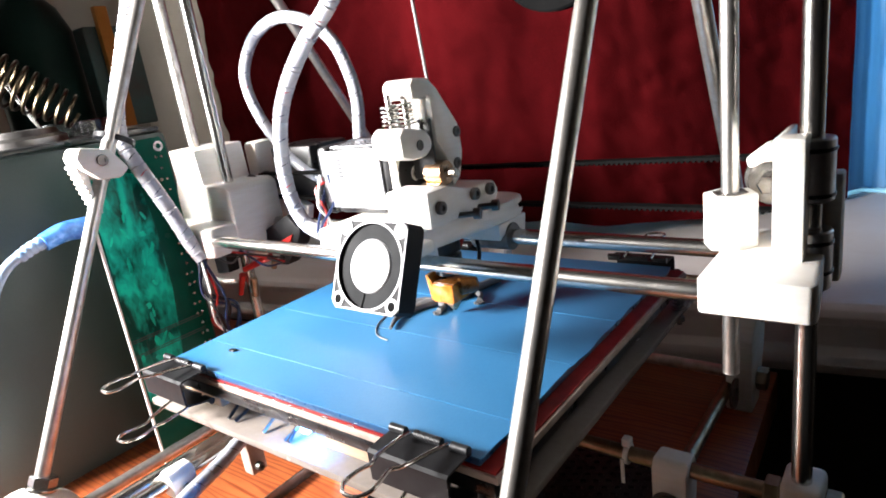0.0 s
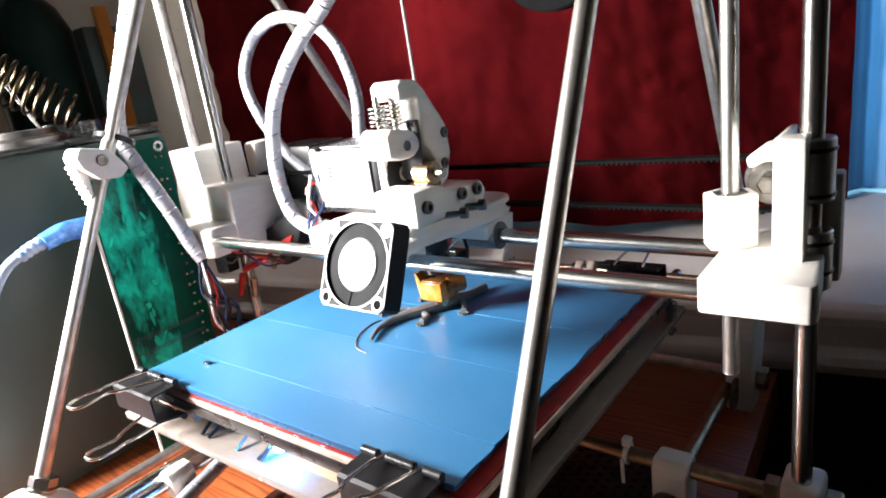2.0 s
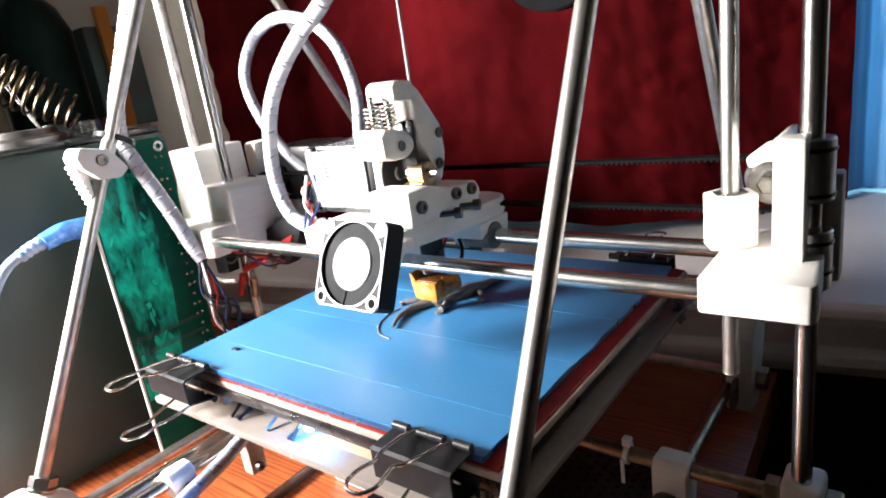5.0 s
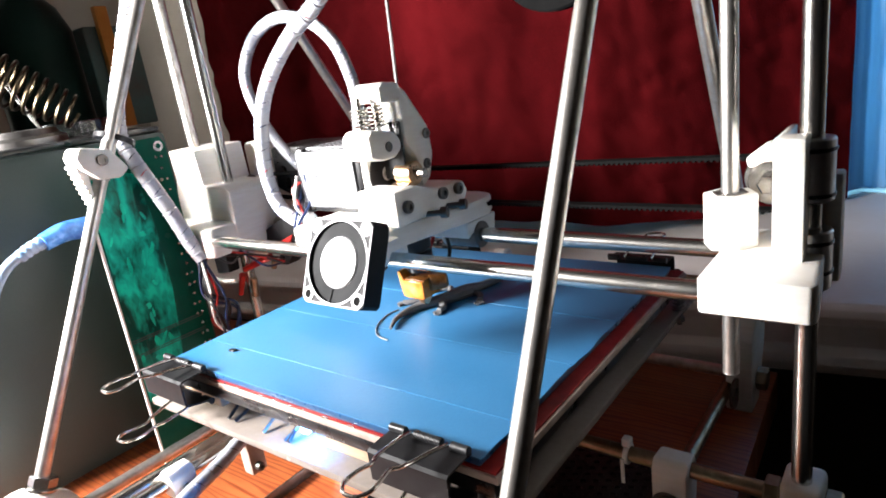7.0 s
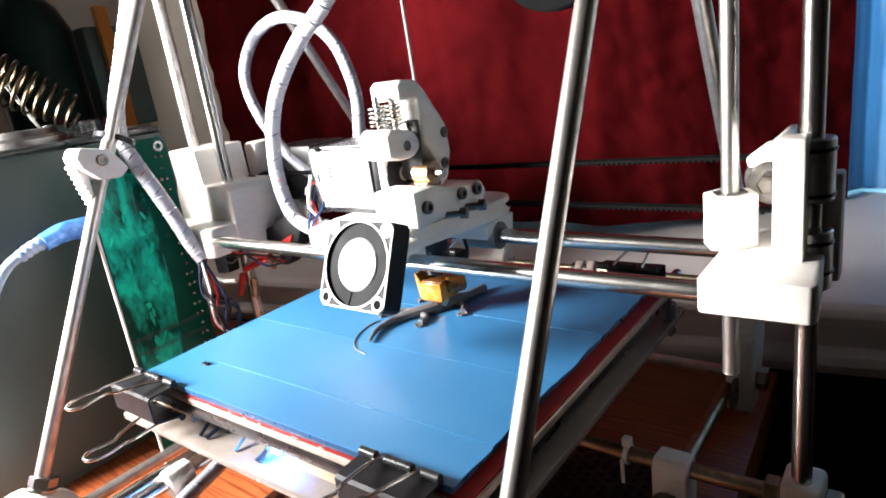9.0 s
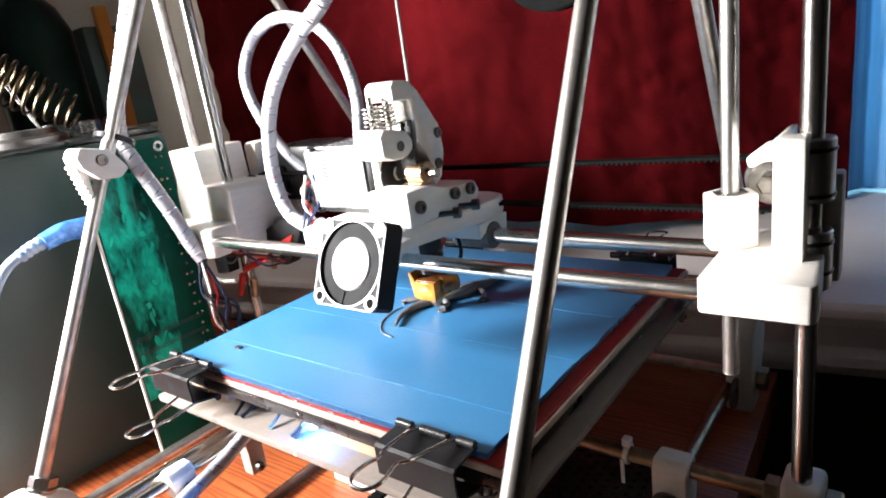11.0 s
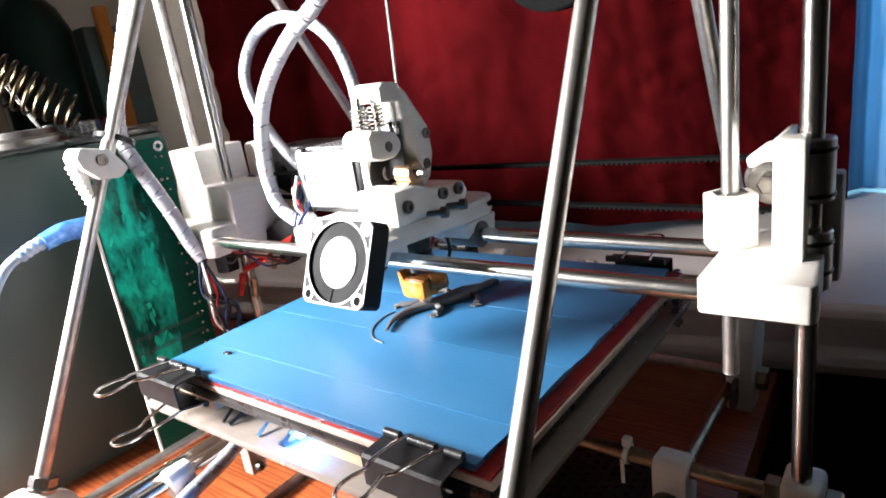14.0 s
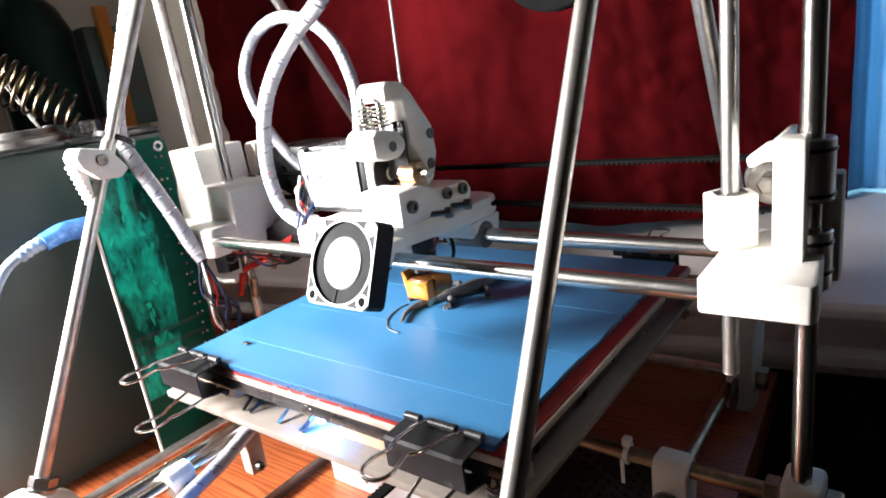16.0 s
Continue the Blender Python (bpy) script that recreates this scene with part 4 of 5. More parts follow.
def spiral_cable(name, pts, r, label, group="wrapped cables"):
    t = thing(name, label, "cable", group=group)
    bm = B()
    hose(bm, pts, r, 14, 26, spiral_wobble)
    part("wrap", bm, SPIRAL, t)
    # short dark and coloured strokes for wire gaps, laid on the camera side only
    line = smooth_line(pts, 26)
    rnd = random.Random(len(pts))
    for i in range(8, len(line) - 6, 17):
        d = (line[i + 1] - line[i - 1]).normalized()
        toward = (Vector((0.3769, -0.3395, 0.2498)) - line[i])
        toward = (toward - d * toward.dot(d)).normalized()
        side = d.cross(toward)
        bm = B()
        o = line[i] + toward * r * 0.72
        hose(bm, [o - side * r * 0.62 - d * 0.0012, o + toward * r * 0.27, o + side * r * 0.62 + d * 0.0012], r * 0.07, 5, 4)
        part("wire_gap", bm, rnd.choice([WIREBLUE, WIRERED, WIREBLACK, WIREBLUE]), t)
    return t


# cable from above to the carriage; it swings with it
HEADCABLE = spiral_cable("head_cable", [(0.174, -0.110, 0.330), (0.1515, -0.110, 0.2972), (0.1384, -0.110, 0.2839), (0.1198, -0.110, 0.2713), (0.1002, -0.110, 0.2530), (0.0872, -0.110, 0.2338), (0.0812, -0.110, 0.2113),
                                        (0.0812, -0.110, 0.1911), (0.0888, -0.110, 0.1734), (0.1056, -0.110, 0.1663), (0.117, -0.110, 0.1686)], 0.0043, "white spiral-wrapped cable bundle hanging to the carriage")
LOOPCABLE = spiral_cable("loop_cable", [(0.083, -0.05, 0.195), (0.0856, -0.05, 0.214), (0.0888, -0.05, 0.2353), (0.0861, -0.05, 0.253), (0.077, -0.05, 0.2729), (0.0574, -0.05, 0.2882), (0.028, -0.05, 0.2947),
                                        (0.0004, -0.05, 0.2866), (-0.0179, -0.05, 0.2676), (-0.0198, -0.05, 0.2497), (-0.0104, -0.05, 0.2287), (0.0058, -0.05, 0.2086), (0.0259, -0.05, 0.1925),
                                        (0.045, -0.045, 0.182)], 0.0040,
                         "white spiral-wrapped cable bent into a loop")
LEGCABLE = spiral_cable("leg_cable", [(-0.033, -0.1103, 0.3268), (-0.033, -0.1174, 0.3099), (-0.033, -0.1301, 0.2795), (-0.033, -0.1411, 0.2526), (-0.030, -0.1456, 0.2318), (-0.024, -0.1440, 0.2185),
                                      (-0.018, -0.1395, 0.2008), (-0.014, -0.1330, 0.1790), (-0.012, -0.1275, 0.1590), (-0.010, -0.1230, 0.1470)], 0.0050, "white spiral-wrapped cable tied along the leg rod")


def wires(name, base, end, n, seed, label, r=0.0009, spread=0.006, parent_mats=None):
    rnd = random.Random(seed)
    t = thing(name, label, "wires")
    mats = parent_mats or [WIREBLACK, WIREBLUE, WIRERED, WIREBLACK, WIREBLUE, WIREWHITE]
    for i in range(n):
        def j(s=1.0):
            return Vector((rnd.uniform(-1, 1), rnd.uniform(-1, 1), rnd.uniform(-1, 1))) * spread * s
        a, b = Vector(base), Vector(end)
        bm = B()
        hose(bm, [a + j(0.25), a.lerp(b, 0.3) + j(), a.lerp(b, 0.65) + j(1.4), b + j(0.8)], r, 6, 8)
        part("wire", bm, mats[i % len(mats)], t)
    return t


HEADWIRES = wires("fan_wires", (0.108, -0.116, 0.166), (0.113, -0.1085, 0.200), 5, 5, "thin coloured wires running up to the motor", 0.0008, 0.0035, [WIRERED, WIREBLUE, WIREBLUE, WIREWHITE, WIREBLACK])
wires("board_wires", (-0.010, -0.1230, 0.1470), (-0.012, -0.112, 0.082), 8, 9, "tangle of coloured wires dropping from the cable wrap", 0.0010, 0.009)
wires("board_wires", (-0.008, -0.120, 0.147), (0.020, -0.080, 0.135), 4, 11, "thin coloured wires leading to the limit switch", 0.0008, 0.006)

FIL = thing("filament", "thin grey plastic filament feeding the extruder", "filament", (0.1800, -0.0900, 0.2440))
_bm = B()
hose(_bm, [(0, 0, -0.003), (-0.0015, 0, 0.02), (-0.0035, 0, 0.05), (-0.006, 0, 0.10), (-0.012, 0, 0.2)], 0.00085, 8, 6)
part("strand", _bm, FILAMENT, FIL)


# ---------------------------------------------------------------- things round the frame
YR, ZR = 0.085, 0.0830


def y_axis():
    for x in (0.087, 0.233):
        bm = B()
        cyl(bm, (x, -0.258, 0.0755), (x, 0.112, 0.0755), 0.004, 24, 0.0004)
        single("smooth_rod", bm, STEEL, "polished steel rod guiding the bed", "rod", "bed guide rods")
    # cross rods that carry the guide rods
    for y in (-0.262, 0.058):
        bm = B()
        thread(bm, (LEFT, y, 0.030), (RIGHT, y, 0.030))
        single("threaded_rod", bm, ZINC, "zinc-plated threaded cross rod", "rod", "printer frame rods")
    # holders of the left guide rod and a wrapped cable along it
    t = thing("rod_clamp", "white printed clamp on the bed guide rod", "bracket", (0.0965, -0.2235, 0.0755))
    bm = B()
    prism(bm, [(-0.006, -0.007), (0.006, -0.007), (0.006, 0.003), (0.003, 0.0062), (-0.003, 0.0062), (-0.006, 0.003)], "y", -0.0065, 0.0065, 0.001)
    part("clamp_body", bm, PRINT, t)
    screw(t, (0.006, 0.0, -0.004), (1, 0, 0), 0.0026, 0.003)
    bm = B()
    cyl(bm, (0.0965, -0.262, 0.0755), (0.0965, -0.150, 0.0755), 0.0030, 20, 0.0004)
    single("smooth_rod", bm, STEEL, "thin polished steel rod beside the bed guide rod", "rod", "bed guide rods")
    t = thing("rod_holder", "beige printed holder under the bed guide rod", "bracket", (0.090, -0.179, 0.010))
    bm = B()
    box(bm, -0.0042, 0.0042, -0.005, 0.005, 0.038, 0.0665, 0.0012)
    part("holder_body", bm, INSUL, t)
    screw(t, (0.0042, -0.001, 0.043), (1, 0, 0), 0.0024, 0.004)
    spiral_cable("bed_cable", [(0.0935, -0.160, 0.080), (0.0980, -0.1856, 0.0760), (0.1035, -0.2036, 0.0735), (0.1080, -0.2225, 0.0720), (0.114, -0.240, 0.070), (0.12, -0.26, 0.06)], 0.0038,
                 "white spiral-wrapped cable along the bed guide rod")
    bm = B()
    hose(bm, [(0.099, -0.172, 0.0735), (0.0975, -0.150, 0.0750), (0.0965, -0.125, 0.0755), (0.0960, -0.095, 0.0750)], 0.0024, 10, 8)
    single("bed_lead", bm, WIREBLACK, "short black lead beside the bed guide rod", "cable")
    # rear cross rod with its clamps
    bm = B()
    thread(bm, (0.040, YR, ZR), (0.262, YR, ZR), 0.0030, 0.00125, 12)
    single("threaded_rod", bm, BRASSY, "dull threaded cross rod behind the bed", "rod", "printer frame rods")
    for x, r in ((0.1640, 0.0055), (0.1740, 0.0060)):
        bm = B()
        cyl(bm, (x, YR, ZR + 0.0015), (x + 0.0060, YR, ZR + 0.0015), r, 20, 0.0008)
        single("collar", bm, INSUL, "beige plastic collar on the rear cross rod", "collar", "rear rod collars")
    bm = B()
    cyl(bm, (0.1600, YR, ZR), (0.1760, YR, ZR), 0.0045, 16, 0.0004)
    single("sleeve", bm, BLACK, "black sleeve between the rod collars", "sleeve")
    for x0, x1, r in ((0.0560, 0.0890, 0.0052), (0.0890, 0.1010, 0.0085)):
        bm = B()
        cyl(bm, (x0, YR, ZR + 0.0035), (x1, YR, ZR + 0.0035), r, 24, 0.0012)
        single("rod_clamp", bm, PRINT, "white printed round clamp on the rear rod", "bracket", "rear rod clamps")
    # bed belt
    bm = B()
    box(bm, 0.175, 0.181, -0.255, 0.050, 0.0560, 0.0572)
    for i in range(116):
        box(bm, 0.175, 0.181, -0.253 + i * 0.0026, -0.2517 + i * 0.0026, 0.0572, 0.0580)
    single("timing_belt", bm, BLACKRUBBER, "black toothed rubber belt under the bed", "belt")
    # white power supply under the bed
    t = thing("power_supply", "white painted steel power supply lying on the desk", "power supply", (0.175, -0.150, T))
    bm = B()
    box(bm, -0.082, 0.022, 0.019, 0.085, 0, 0.034, 0.0012)
    part("housing", bm, WHITEMETAL, t)
    for x, z in ((-0.074, 0.025), (-0.046, 0.029), (-0.052, 0.008), (-0.020, 0.027), (0.01, 0.025)):
        bm = B()
        cyl(bm, (x, 0.0193, z), (x, 0.0186, z), 0.0013, 14)
        part("screw", bm, DARKSTEEL, t)
    # grey flat bar beside it
    bm = B()
    box(bm, 0.0750, 0.0762, -0.25, -0.085, T, T + 0.008, 0.0003)
    box(bm, 0.0700, 0.0750, -0.25, -0.085, T, T + 0.0015, 0.0003)
    single("metal_bar", bm, DARKSTEEL, "dark grey metal angle bar lying on the desk", "bar")
    # perforated cover under the cross rod
    t = thing("perforated_cover", "dark steel cover with rows of round holes", "cover", (0.228, -0.085, T))
    bm = B()
    nx, ny, p = 15, 18, 0.0062
    for i in range(nx):
        for j in range(ny):
            cx, cy = -0.046 + i * p, -0.062 + j * p + (p / 2 if i % 2 else 0)
            seg = 8
            o = []
            for k in range(seg):
                a = 2 * math.pi * (k + 0.5) / seg
                q = (p / 2) / max(abs(math.cos(a)), abs(math.sin(a)))
                o.append((bm.verts.new((cx + q * math.cos(a), cy + q * math.sin(a), 0.010)), bm.verts.new((cx + 0.0021 * math.cos(a), cy + 0.0021 * math.sin(a), 0.010)),
                          bm.verts.new((cx + 0.0021 * math.cos(a), cy + 0.0021 * math.sin(a), 0.0088))))
            for k in range(seg):
                a, b = o[k], o[(k + 1) % seg]
                bm.faces.new((a[0], b[0], b[1], a[1]))
                bm.faces.new((a[1], b[1], b[2], a[2]))
    part("perforated_sheet", bm, PERF, t)
    bm = B()
    box(bm, 0.024, 0.040, -0.014, -0.002, 0.0102, 0.0108)
    part("sticker", bm, YELLOW, t, "small yellow sticker")
    bm = B()
    box(bm, -0.049, 0.047, -0.065, 0.053, 0, 0.004, 0.0005)
    part("base_tray", bm, PERF, t)
    bm = B()
    box(bm, 0.044, 0.047, -0.065, 0.053, 0.004, 0.0105, 0.0005)
    box(bm, -0.049, -0.047, -0.065, 0.053, 0.004, 0.0105, 0.0005)
    part("rim", bm, PERF, t)


def controller_board():
    t = thing("circuit_board", "green circuit board standing upright behind the leg", "circuit board", (-0.030, -0.147, T))
    bm = B()
    pts = [(-0.0290, 0.008), (0.0290, 0.008), (0.0290, 0.216), (0.0262, 0.2205), (-0.0262, 0.2205), (-0.0290, 0.216)]
    prism(bm, pts, "x", -0.0008, 0.0008)
    part("board", bm, PCBGREEN, t)
    bm = B()
    prism(bm, [(-0.0300, 0.0), (-0.0288, 0.0), (-0.0288, 0.172), (-0.0300, 0.172)], "x", -0.0012, 0.0012)
    part("edge_strip", bm, WIREWHITE, t, "white plastic edge strip")
    # noise-coloured sheet paints the teal light seen on the board
    bm = B()
    prism(bm, [(-0.0275, 0.050), (-0.002, 0.050), (0.004, 0.08), (0.008, 0.12), (0.008, 0.166), (0.004, 0.200), (-0.012, 0.205), (-0.0275, 0.200)], "x", 0.0008, 0.00092)
    part("light_area", bm, LIGHTSHEET, t, "teal area painting the light on the board")
    # teal light painted on as ragged raised flakes in two clusters
    rnd = random.Random(7)
    for k in range(22):
        cy, cz = rnd.gauss(-0.009, 0.0075), rnd.choice([rnd.uniform(0.055, 0.09), rnd.uniform(0.10, 0.165), rnd.uniform(0.13, 0.195)])
        bm = B()
        a0 = rnd.uniform(0.9, 2.2)
        n = 14
        ln, wd = rnd.uniform(0.004, 0.012), rnd.uniform(0.0012, 0.0035)
        o = []
        for i in range(n):
            a = 2 * math.pi * i / n
            q = 1 + 0.45 * noise.noise((math.cos(a) * 1.5 + k, math.sin(a) * 1.5, k * 0.7))
            u, v = ln * 0.5 * math.cos(a) * q, wd * 0.6 * math.sin(a) * q
            o.append((cy + u * math.cos(a0) - v * math.sin(a0), cz + u * math.sin(a0) + v * math.cos(a0)))
        prism(bm, o, "x", 0.0008, 0.00095 + 0.00001 * k)
        part("light_flake", bm, LIGHTFLAKE, t)
    for k in range(26):
        z = 0.02 + 0.0075 * k
        for y in (0.0205, 0.0245) if k % 3 else (0.0225,):
            bm = B()
            lathe(bm, [(0, 0.0011), (0.0006, 0.0009), (0.0012, 0.0003)], (0.0008, y, z), (0.002, y, z), 8)
            part("solder_joint", bm, SOLDER, t)
    for y, z in ((0.024, 0.2145), (-0.024, 0.2145), (0.024, 0.014)):
        bm = B()
        tube(bm, (0.0007, y, z), (0.0011, y, z), 0.0034, 0.0017, 20, 0.0001)
        part("mounting_ring", bm, SOLDER, t)
    bm = B()
    for z in (0.082, 0.0835, 0.0925, 0.094):
        box(bm, 0.0008, 0.0010, -0.0285, 0.024, z, z + 0.0006)
    part("copper_trace", bm, PAPER, t)
    # usb plug and cable
    t = thing("usb_cable", "translucent blue cable plugged into the board", "cable")
    bm = B()
    hose(bm, [(-0.040, -0.176, 0.183), (-0.040, -0.190, 0.184), (-0.040, -0.203, 0.181)], 0.0066, 14, 8, lambda s: 1.05 - 0.25 * s / 0.03)
    part("plug", bm, USBBLUE, t)
    bm = B()
    hose(bm, [(-0.040, -0.201, 0.182), (-0.042, -0.214, 0.178), (-0.044, -0.228, 0.168), (-0.046, -0.240, 0.145), (-0.05, -0.26, 0.08), (-0.05, -0.30, 0.016)], 0.0032, 12, 10)
    part("cord", bm, USBCORD, t, "pale translucent cord")
    bm = B()
    hose(bm, [(-0.040, -0.198, 0.1825), (-0.041, -0.208, 0.1800), (-0.0425, -0.217, 0.1760)], 0.0046, 12, 8, lambda s: 1.0 - 0.12 * (1 if (s % 0.004) < 0.0014 else 0) - 6 * s)
    part("strain_relief", bm, USBCORD, t, "pale ribbed strain relief")


def grey_cabinet():
    t = thing("speaker_cabinet", "dark grey cabinet standing on the desk", "cabinet", (-0.29, -0.29, T))
    bm = B()
    box(bm, -0.205, 0.215, 0.024, 0.20, 0, 0.222, 0.004)
    part("body", bm, GREYBOX, t)
    bm = B()
    box(bm, -0.20, 0.2135, 0.026, 0.197, 0.2222, 0.2262, 0.0015)
    part("top_panel", bm, BLACK, t)
    top = T + 0.2262
    # soldering iron stand
    s = thing("iron_stand", "soldering iron stand with a coiled steel holder", "stand", (-0.118, -0.172, top))
    bm = B()
    lathe(bm, [(0, 0.030), (0.004, 0.030), (0.006, 0.026), (0.010, 0.024)], (0, 0, 0), (0, 0, 1), 32)
    part("foot", bm, DARKSTEEL, s)
    bm = B()
    a, b = Vector((-0.012, -0.020, 0.062)), Vector((0.020, 0.034, 0.016))
    fr, n = frame_of(a, b)
    line = []
    turns, per = 12, 18
    for i in range(turns * per + 1):
        u = i / (turns * per)
        r = 0.020 - 0.009 * u
        line.append(fr @ Vector((r * math.cos(2 * math.pi * i / per), r * math.sin(2 * math.pi * i / per), n * u)))
    hose(bm, None, 0.0012, 6, line=line)
    part("coil", bm, BROWNSTEEL, s, "tapered dark brown steel coil")
    bm = B()
    hose(bm, [(0, -0.01, 0.008), (-0.004, -0.012, 0.03), (-0.010, -0.018, 0.055)], 0.0016, 8)
    part("post", bm, STEEL, s)
    s = thing("soldering_iron", "soldering iron with a bright tip in its stand", "soldering iron", (-0.118, -0.172, top))
    bm = B()
    d = (b - a).normalized()
    o, e = Vector((-0.002, 0.004, 0.041)), Vector((-0.002, 0.020, 0.0005))
    lathe(bm, [(0, 0.0018), (0.026, 0.0016), (0.044, 0.0004)], o, e, 14)
    part("tip", bm, STEEL, s)
    bm = B()
    lathe(bm, [(0, 0.009), (0.03, 0.0075), (0.10, 0.008)], a - d * 0.0, a - d, 18)
    part("handle", bm, BLACK, s)
    # green bottle, paper, orange strip, dish
    s = thing("bottle", "dark green glass bottle on the cabinet", "bottle", (-0.235, -0.100, top))
    bm = B()
    lathe(bm, [(0, 0.030), (0.003, 0.034), (0.085, 0.034), (0.105, 0.026), (0.12, 0.013), (0.16, 0.012)], (0, 0, 0), (0, 0, 1), 32)
    part("glass", bm, GLASSGREEN, s)
    bm = B()
    lathe(bm, [(0.158, 0.014), (0.175, 0.014)], (0, 0, 0), (0, 0, 1), 20)
    part("cap", bm, BLACK, s)
    bm = B()
    box(bm, -0.210, -0.190, -0.105 + 0.03, -0.060 + 0.03, top, top + 0.085, 0.001, 1)
    single("paper_box", bm, PAPER, "upright grey paper box beside the bottle", "box")
    bm = B()
    box(bm, -0.187, -0.180, -0.066, -0.055, top, top + 0.100, 0.0012, 2)
    single("orange_marker", bm, ORANGE, "orange plastic stick standing by the paper", "marker")
    s = thing("glass_dish", "shallow clear glass dish on the cabinet", "dish", (-0.150, -0.118, top))
    bm = B()
    tube(bm, (0, 0, 0), (0, 0, 0.011), 0.026, 0.0235, 40, 0.001)
    part("rim", bm, CLEAR, s)
    bm = B()
    cyl(bm, (0, 0, 0), (0, 0, 0.002), 0.0232, 36)
    part("base", bm, CLEAR, s)
    # out-of-view blocks added to keep the lamps off the bottle
    for x, y, w in ((-0.242, -0.230, 0.185), (-0.405, -0.230, 0.125)):
        bm = B()
        box(bm, x - w / 2, x + w / 2, y - 0.018, y + 0.018, top, top + 0.21, 0.003)
        single("shade_blocker", bm, BLACK, "unseen dark block shading the things on the cabinet", "box")


def limit_switch():
    t = thing("limit_switch", "small black limit switch with red crimp terminals", "switch")
    bm = B()
    prism(bm, [(-0.046, 0.122), (-0.030, 0.124), (-0.029, 0.138), (-0.038, 0.141), (-0.046, 0.138)], "y", -0.094, -0.084, 0.001)
    part("connector", bm, CLIPBLACK, t)
    # tilted black corner of the belt motor, kept among the switch parts
    bm = B()
    prism(bm, [(-0.008, 0.1500), (0.030, 0.1665), (0.042, 0.1560), (0.036, 0.1450), (0.020, 0.1290), (0.010, 0.1285), (0.014, 0.1400)], "y", -0.078, -0.066, 0.0012)
    part("tilted_motor_corner", bm, CLIPBLACK, t)
    bm = B()
    prism(bm, [(0.020, 0.1475), (0.034, 0.1530), (0.030, 0.1475), (0.022, 0.1405)], "y", -0.0795, -0.078, 0.0003)
    part("red_plate", bm, WIRERED, t)
    for o, e in (((-0.016, -0.092, 0.1235), (-0.0245, -0.092, 0.1070)), ((0.000, -0.086, 0.1330), (-0.014, -0.091, 0.1270)), ((0.012, -0.084, 0.1370), (0.002, -0.088, 0.1335))):
        bm = B()
        hose(bm, [o, Vector(o).lerp(Vector(e), 0.5), e], 0.0024, 8, 4, lambda s: 1.1 - 16 * s)
        part("crimp_terminal", bm, WIRERED, t, "red crimp terminal")
    bm = B()
    cyl(bm, (-0.0095, -0.090, 0.1065), (-0.0065, -0.090, 0.1210), 0.0026, 14, 0.0003)
    part("switch_screw", bm, BRASSY, t)
    bm = B()
    cyl(bm, (0.006, -0.080, 0.1270), (0.010, -0.080, 0.1330), 0.0024, 14, 0.0003)
    part("switch_screw", bm, BRASSY, t)
    bm = B()
    hose(bm, [(-0.060, -0.095, 0.123), (-0.040, -0.095, 0.1175), (-0.018, -0.093, 0.1195)], 0.0012, 6)
    part("wire", bm, WIREWHITE, t)
    bm = B()
    prism(bm, [(-0.030, 0.126), (-0.018, 0.130), (-0.004, 0.150), (-0.030, 0.150)], "y", -0.080, -0.066, 0.001)
    part("switch_bracket", bm, PRINT, t, "white printed bracket")


def spool_edge():
    """Underside of the black wheel hanging above the printer."""
    t = thing("filament_spool", "black plastic wheel hanging above the printer", "spool", (0.232, -0.050, 0.2985))
    bm = B()
    tube(bm, (0, -0.004, 0), (0, 0.004, 0), 0.0315, 0.0185, 48, 0.001)
    part("rim", bm, MATTBLACK, t)
    bm = B()
    tube(bm, (0, -0.006, 0), (0, 0.006, 0), 0.010, 0.004, 32)
    part("hub", bm, BLACK, t)
    for k in range(5):
        bm = B()
        box(bm, 0.009, 0.020, -0.002, 0.002, -0.0025, 0.0025, 0, 1, Matrix.Rotation(2 * math.pi * k / 5, 4, "Y"))
        part("spoke", bm, BLACK, t)


y_axis()
controller_board()
grey_cabinet()
limit_switch()
spool_edge()



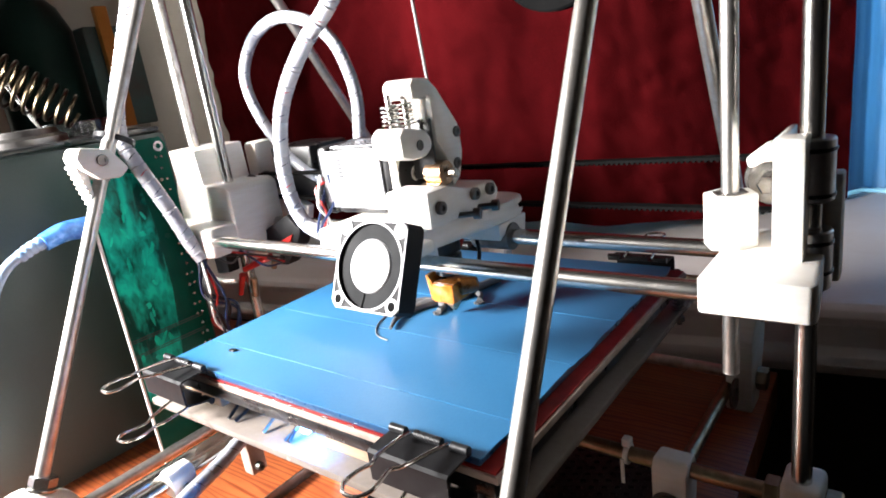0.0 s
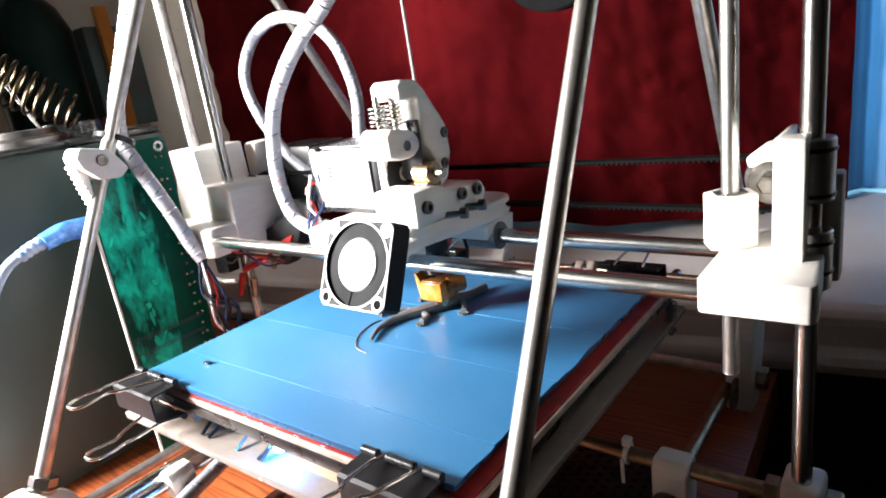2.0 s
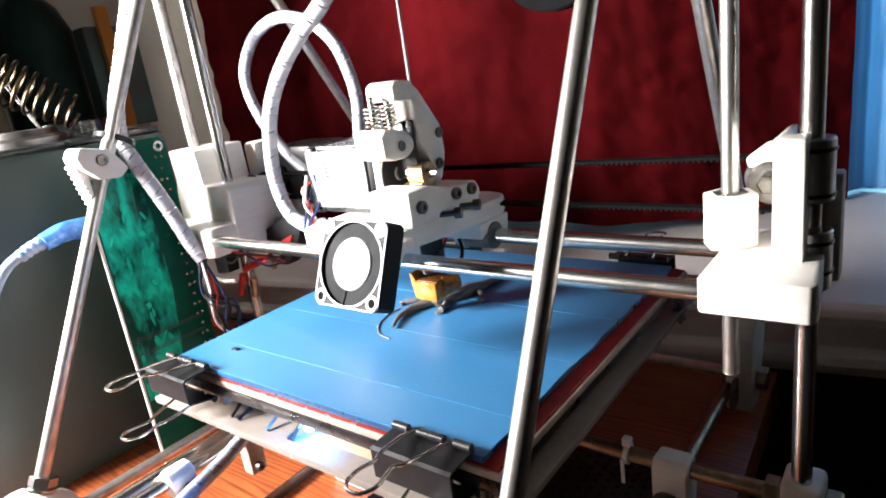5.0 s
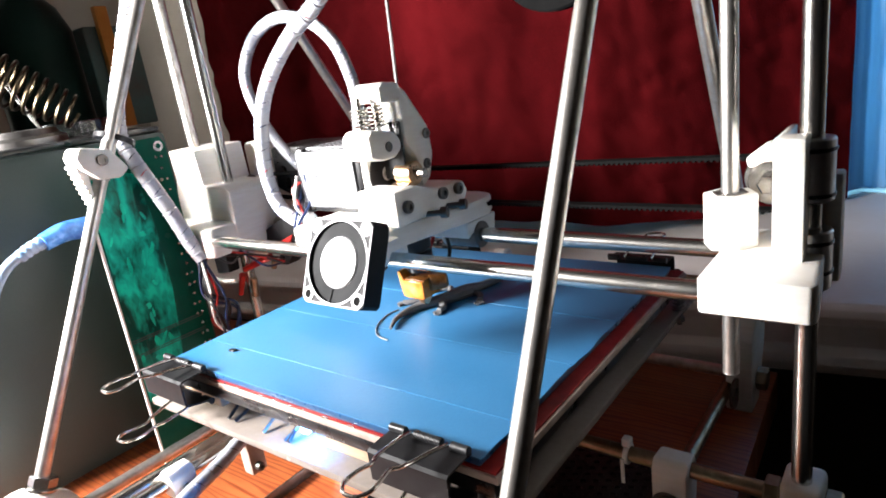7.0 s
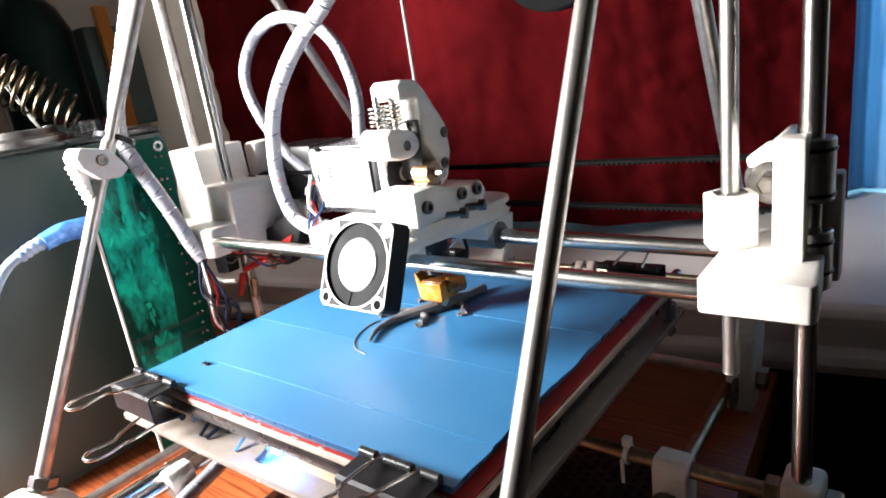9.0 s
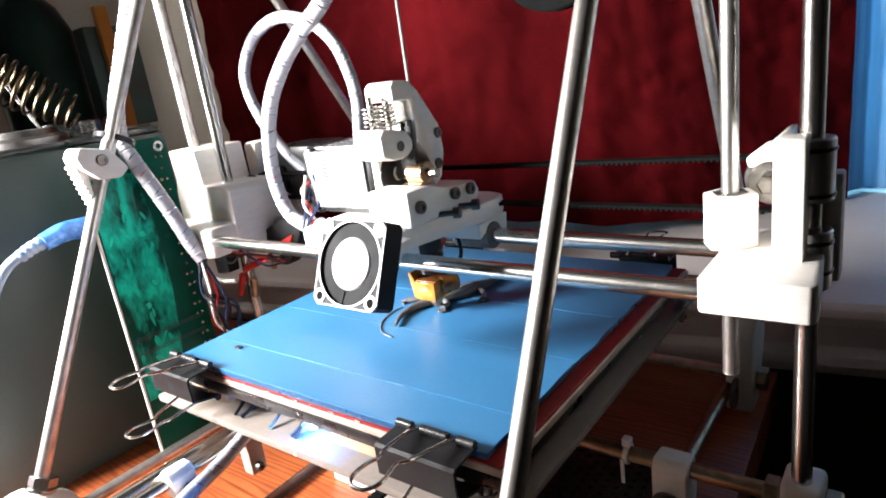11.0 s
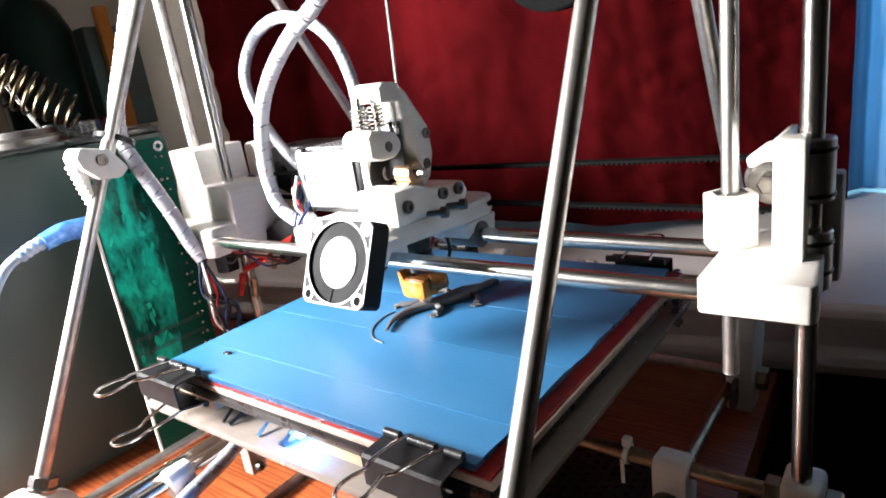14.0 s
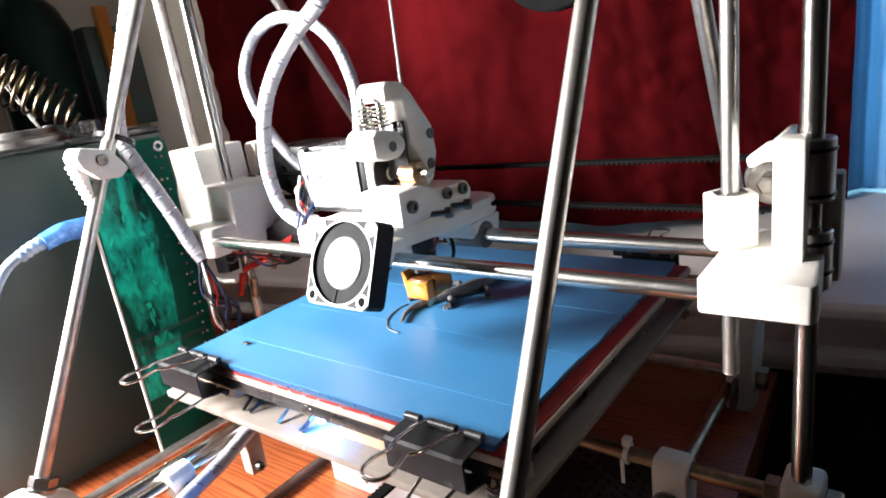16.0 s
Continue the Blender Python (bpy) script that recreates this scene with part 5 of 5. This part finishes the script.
def motions():
    # seconds, bed along y, carriage along x, in millimetres
    rows = [(0, -1.1, -0.8), (0.1, -15, -5.7), (0.2, -25.1, -7.5), (0.3, -14.3, -13.8), (0.4, 3.5, -15.4), (0.5, -3.3, -18.7), (0.6, -3.7, -17.5),
            (0.7, -2.3, -15), (0.8, -3.7, -11.1), (0.9, -7.5, -12.4), (1, -14.3, -15.3), (1.1, -16.9, -14.3), (1.2, -16.8, -14.8), (1.3, -15.9, -15.2),
            (1.4, -20.8, -12.8), (1.5, -24.4, -7.7), (1.6, -31.9, -6.2), (1.7, -20.9, -7.7), (1.8, -15.5, -9.4), (1.9, -18.6, -6.8), (2, -16.4, -8.8),
            (2.1, -15, -4.8), (2.2, -12.3, -8.9), (2.3, -19.5, -9.4), (2.4, 1, -3.9), (2.5, -1.7, -6.1), (2.6, 0.7, -2.1), (2.7, 3.5, -2),
            (2.8, 16.5, -17.2), (2.9, 22.5, -19.4), (3, 27.2, -21.5), (3.1, 21.6, -21.7), (3.2, 23.5, -20.2), (3.3, 9.5, -16.4), (3.4, 9.9, -15.9),
            (3.5, 3.3, -15.9), (3.6, 0, -13.4), (3.7, -14.4, -11.2), (3.8, 0.3, -7), (3.9, 0.2, -11.6), (4, -6, -19.3), (4.1, 23.7, -22.2),
            (4.2, 16.8, -18.1), (6.3, -4.4, -10.4), (6.4, 6.4, -11.9), (6.5, 8.9, -14.8), (6.6, -4.1, -8.9), (6.7, -10.7, -9.5), (6.8, -4.7, -18.2),
            (6.9, -3.8, -19.3), (7, -1.1, -20.9), (7.1, -2.4, -14.7), (7.2, 1.2, -5.1), (7.3, 1.7, -1.2), (7.4, 1.7, -7.7), (7.5, -0, -6.1),
            (7.6, 11.5, -15.4), (7.7, 12.5, -18.2), (7.8, 15.8, -18.2), (7.9, 17.2, -19.3), (8, 18.8, -19.8), (8.1, 23.8, -22.6), (8.2, 13.8, -17.4),
            (8.3, -4.9, -9.1), (8.4, -28.2, -9.1), (8.5, -29.2, -10.4), (8.6, -12.1, -15.5), (8.7, -1.7, -20.6), (8.8, 27.2, -20.6), (8.9, 9.6, -14.7),
            (9, -17.4, -8.8), (9.1, -31.7, -5.2), (9.2, -17.4, -14.8), (11.3, 2.7, -12), (11.4, -6.3, -6.5), (11.5, -7.6, -10.9), (11.6, -17.5, -10),
            (11.7, -10.1, -13.9), (11.8, -0.5, -6.8), (11.9, -1.5, -4.5), (12, 0.5, -1.9), (12.1, 2.4, -0.1), (12.2, 16.8, -20.2), (12.3, 20.2, -20.7),
            (12.4, 26.9, -20.7), (12.5, 18.2, -22.1), (12.6, 14.7, -17.9), (12.7, 10.3, -18), (12.8, 14.1, -18.4), (12.9, 18.5, -20.4), (13, 26, -20.9),
            (13.1, 7.2, -13.6), (13.2, -15.8, -8.7), (13.3, -33, -17), (13.4, -5.4, -20.3), (13.5, -0, -12.6), (13.6, -4.2, -11.4), (13.7, -6.8, -12),
            (13.8, -3.2, -16.8), (13.9, -5.8, -19.3), (14, -4.4, -20.9), (14.1, -11.6, -16.1), (14.2, -18.9, -16.9), (14.3, -18.5, -14),
            (14.4, -2.8, -10.2), (14.5, 0.5, -14.2), (14.6, -6.8, -19.7), (14.7, -26.1, -14.1), (14.8, -32.5, -12.7), (14.9, -25.2, -7.3),
            (15, -22.4, -8.8), (15.1, -21.5, -10.4), (15.2, -23.2, -13.4), (15.3, -27.7, -13.4), (15.4, -27.7, -8.9), (15.5, -3.8, -5.6), (15.6, -1.7, -9),
            (15.8, 3.6, -15.5), (16, 7.7, -18.1)]
    walk(BED, [(t, pose(0, y / 1000, 0)) for t, y, x in rows])
    walk(LIZARD, [(t, pose(0, y / 1000, 0)) for t, y, x in rows])
    walk(SKIRT, [(t, pose(0, y / 1000, 0)) for t, y, x in rows])
    for clip in CLIPS:
        base = clip.matrix_basis.copy()
        walk(clip, [(t, pose(0, y / 1000, 0) @ base) for t, y, x in rows])
    walk(CARRIAGE, [(t, pose(x / 1000, 0, 0)) for t, y, x in rows])
    walk(HEADWIRES, [(t, pose(x / 1000, 0, 0)) for t, y, x in rows])
    # the cable swings about a point high above, the filament about its spool
    pivot = Matrix.Translation((0.16, -0.105, 0.36))
    walk(HEADCABLE, [(t, pivot @ Matrix.Rotation(math.atan2(-x / 1000, 0.185), 4, "Y") @ pivot.inverted()) for t, y, x in rows])
    foot = Matrix.Translation((0.1800, -0.0900, 0.2440))
    walk(FIL, [(t, pose(x / 1000, 0, 0) @ foot @ Matrix.Rotation(radians(-0.30 * x), 4, "Y")) for t, y, x in rows])


motions()
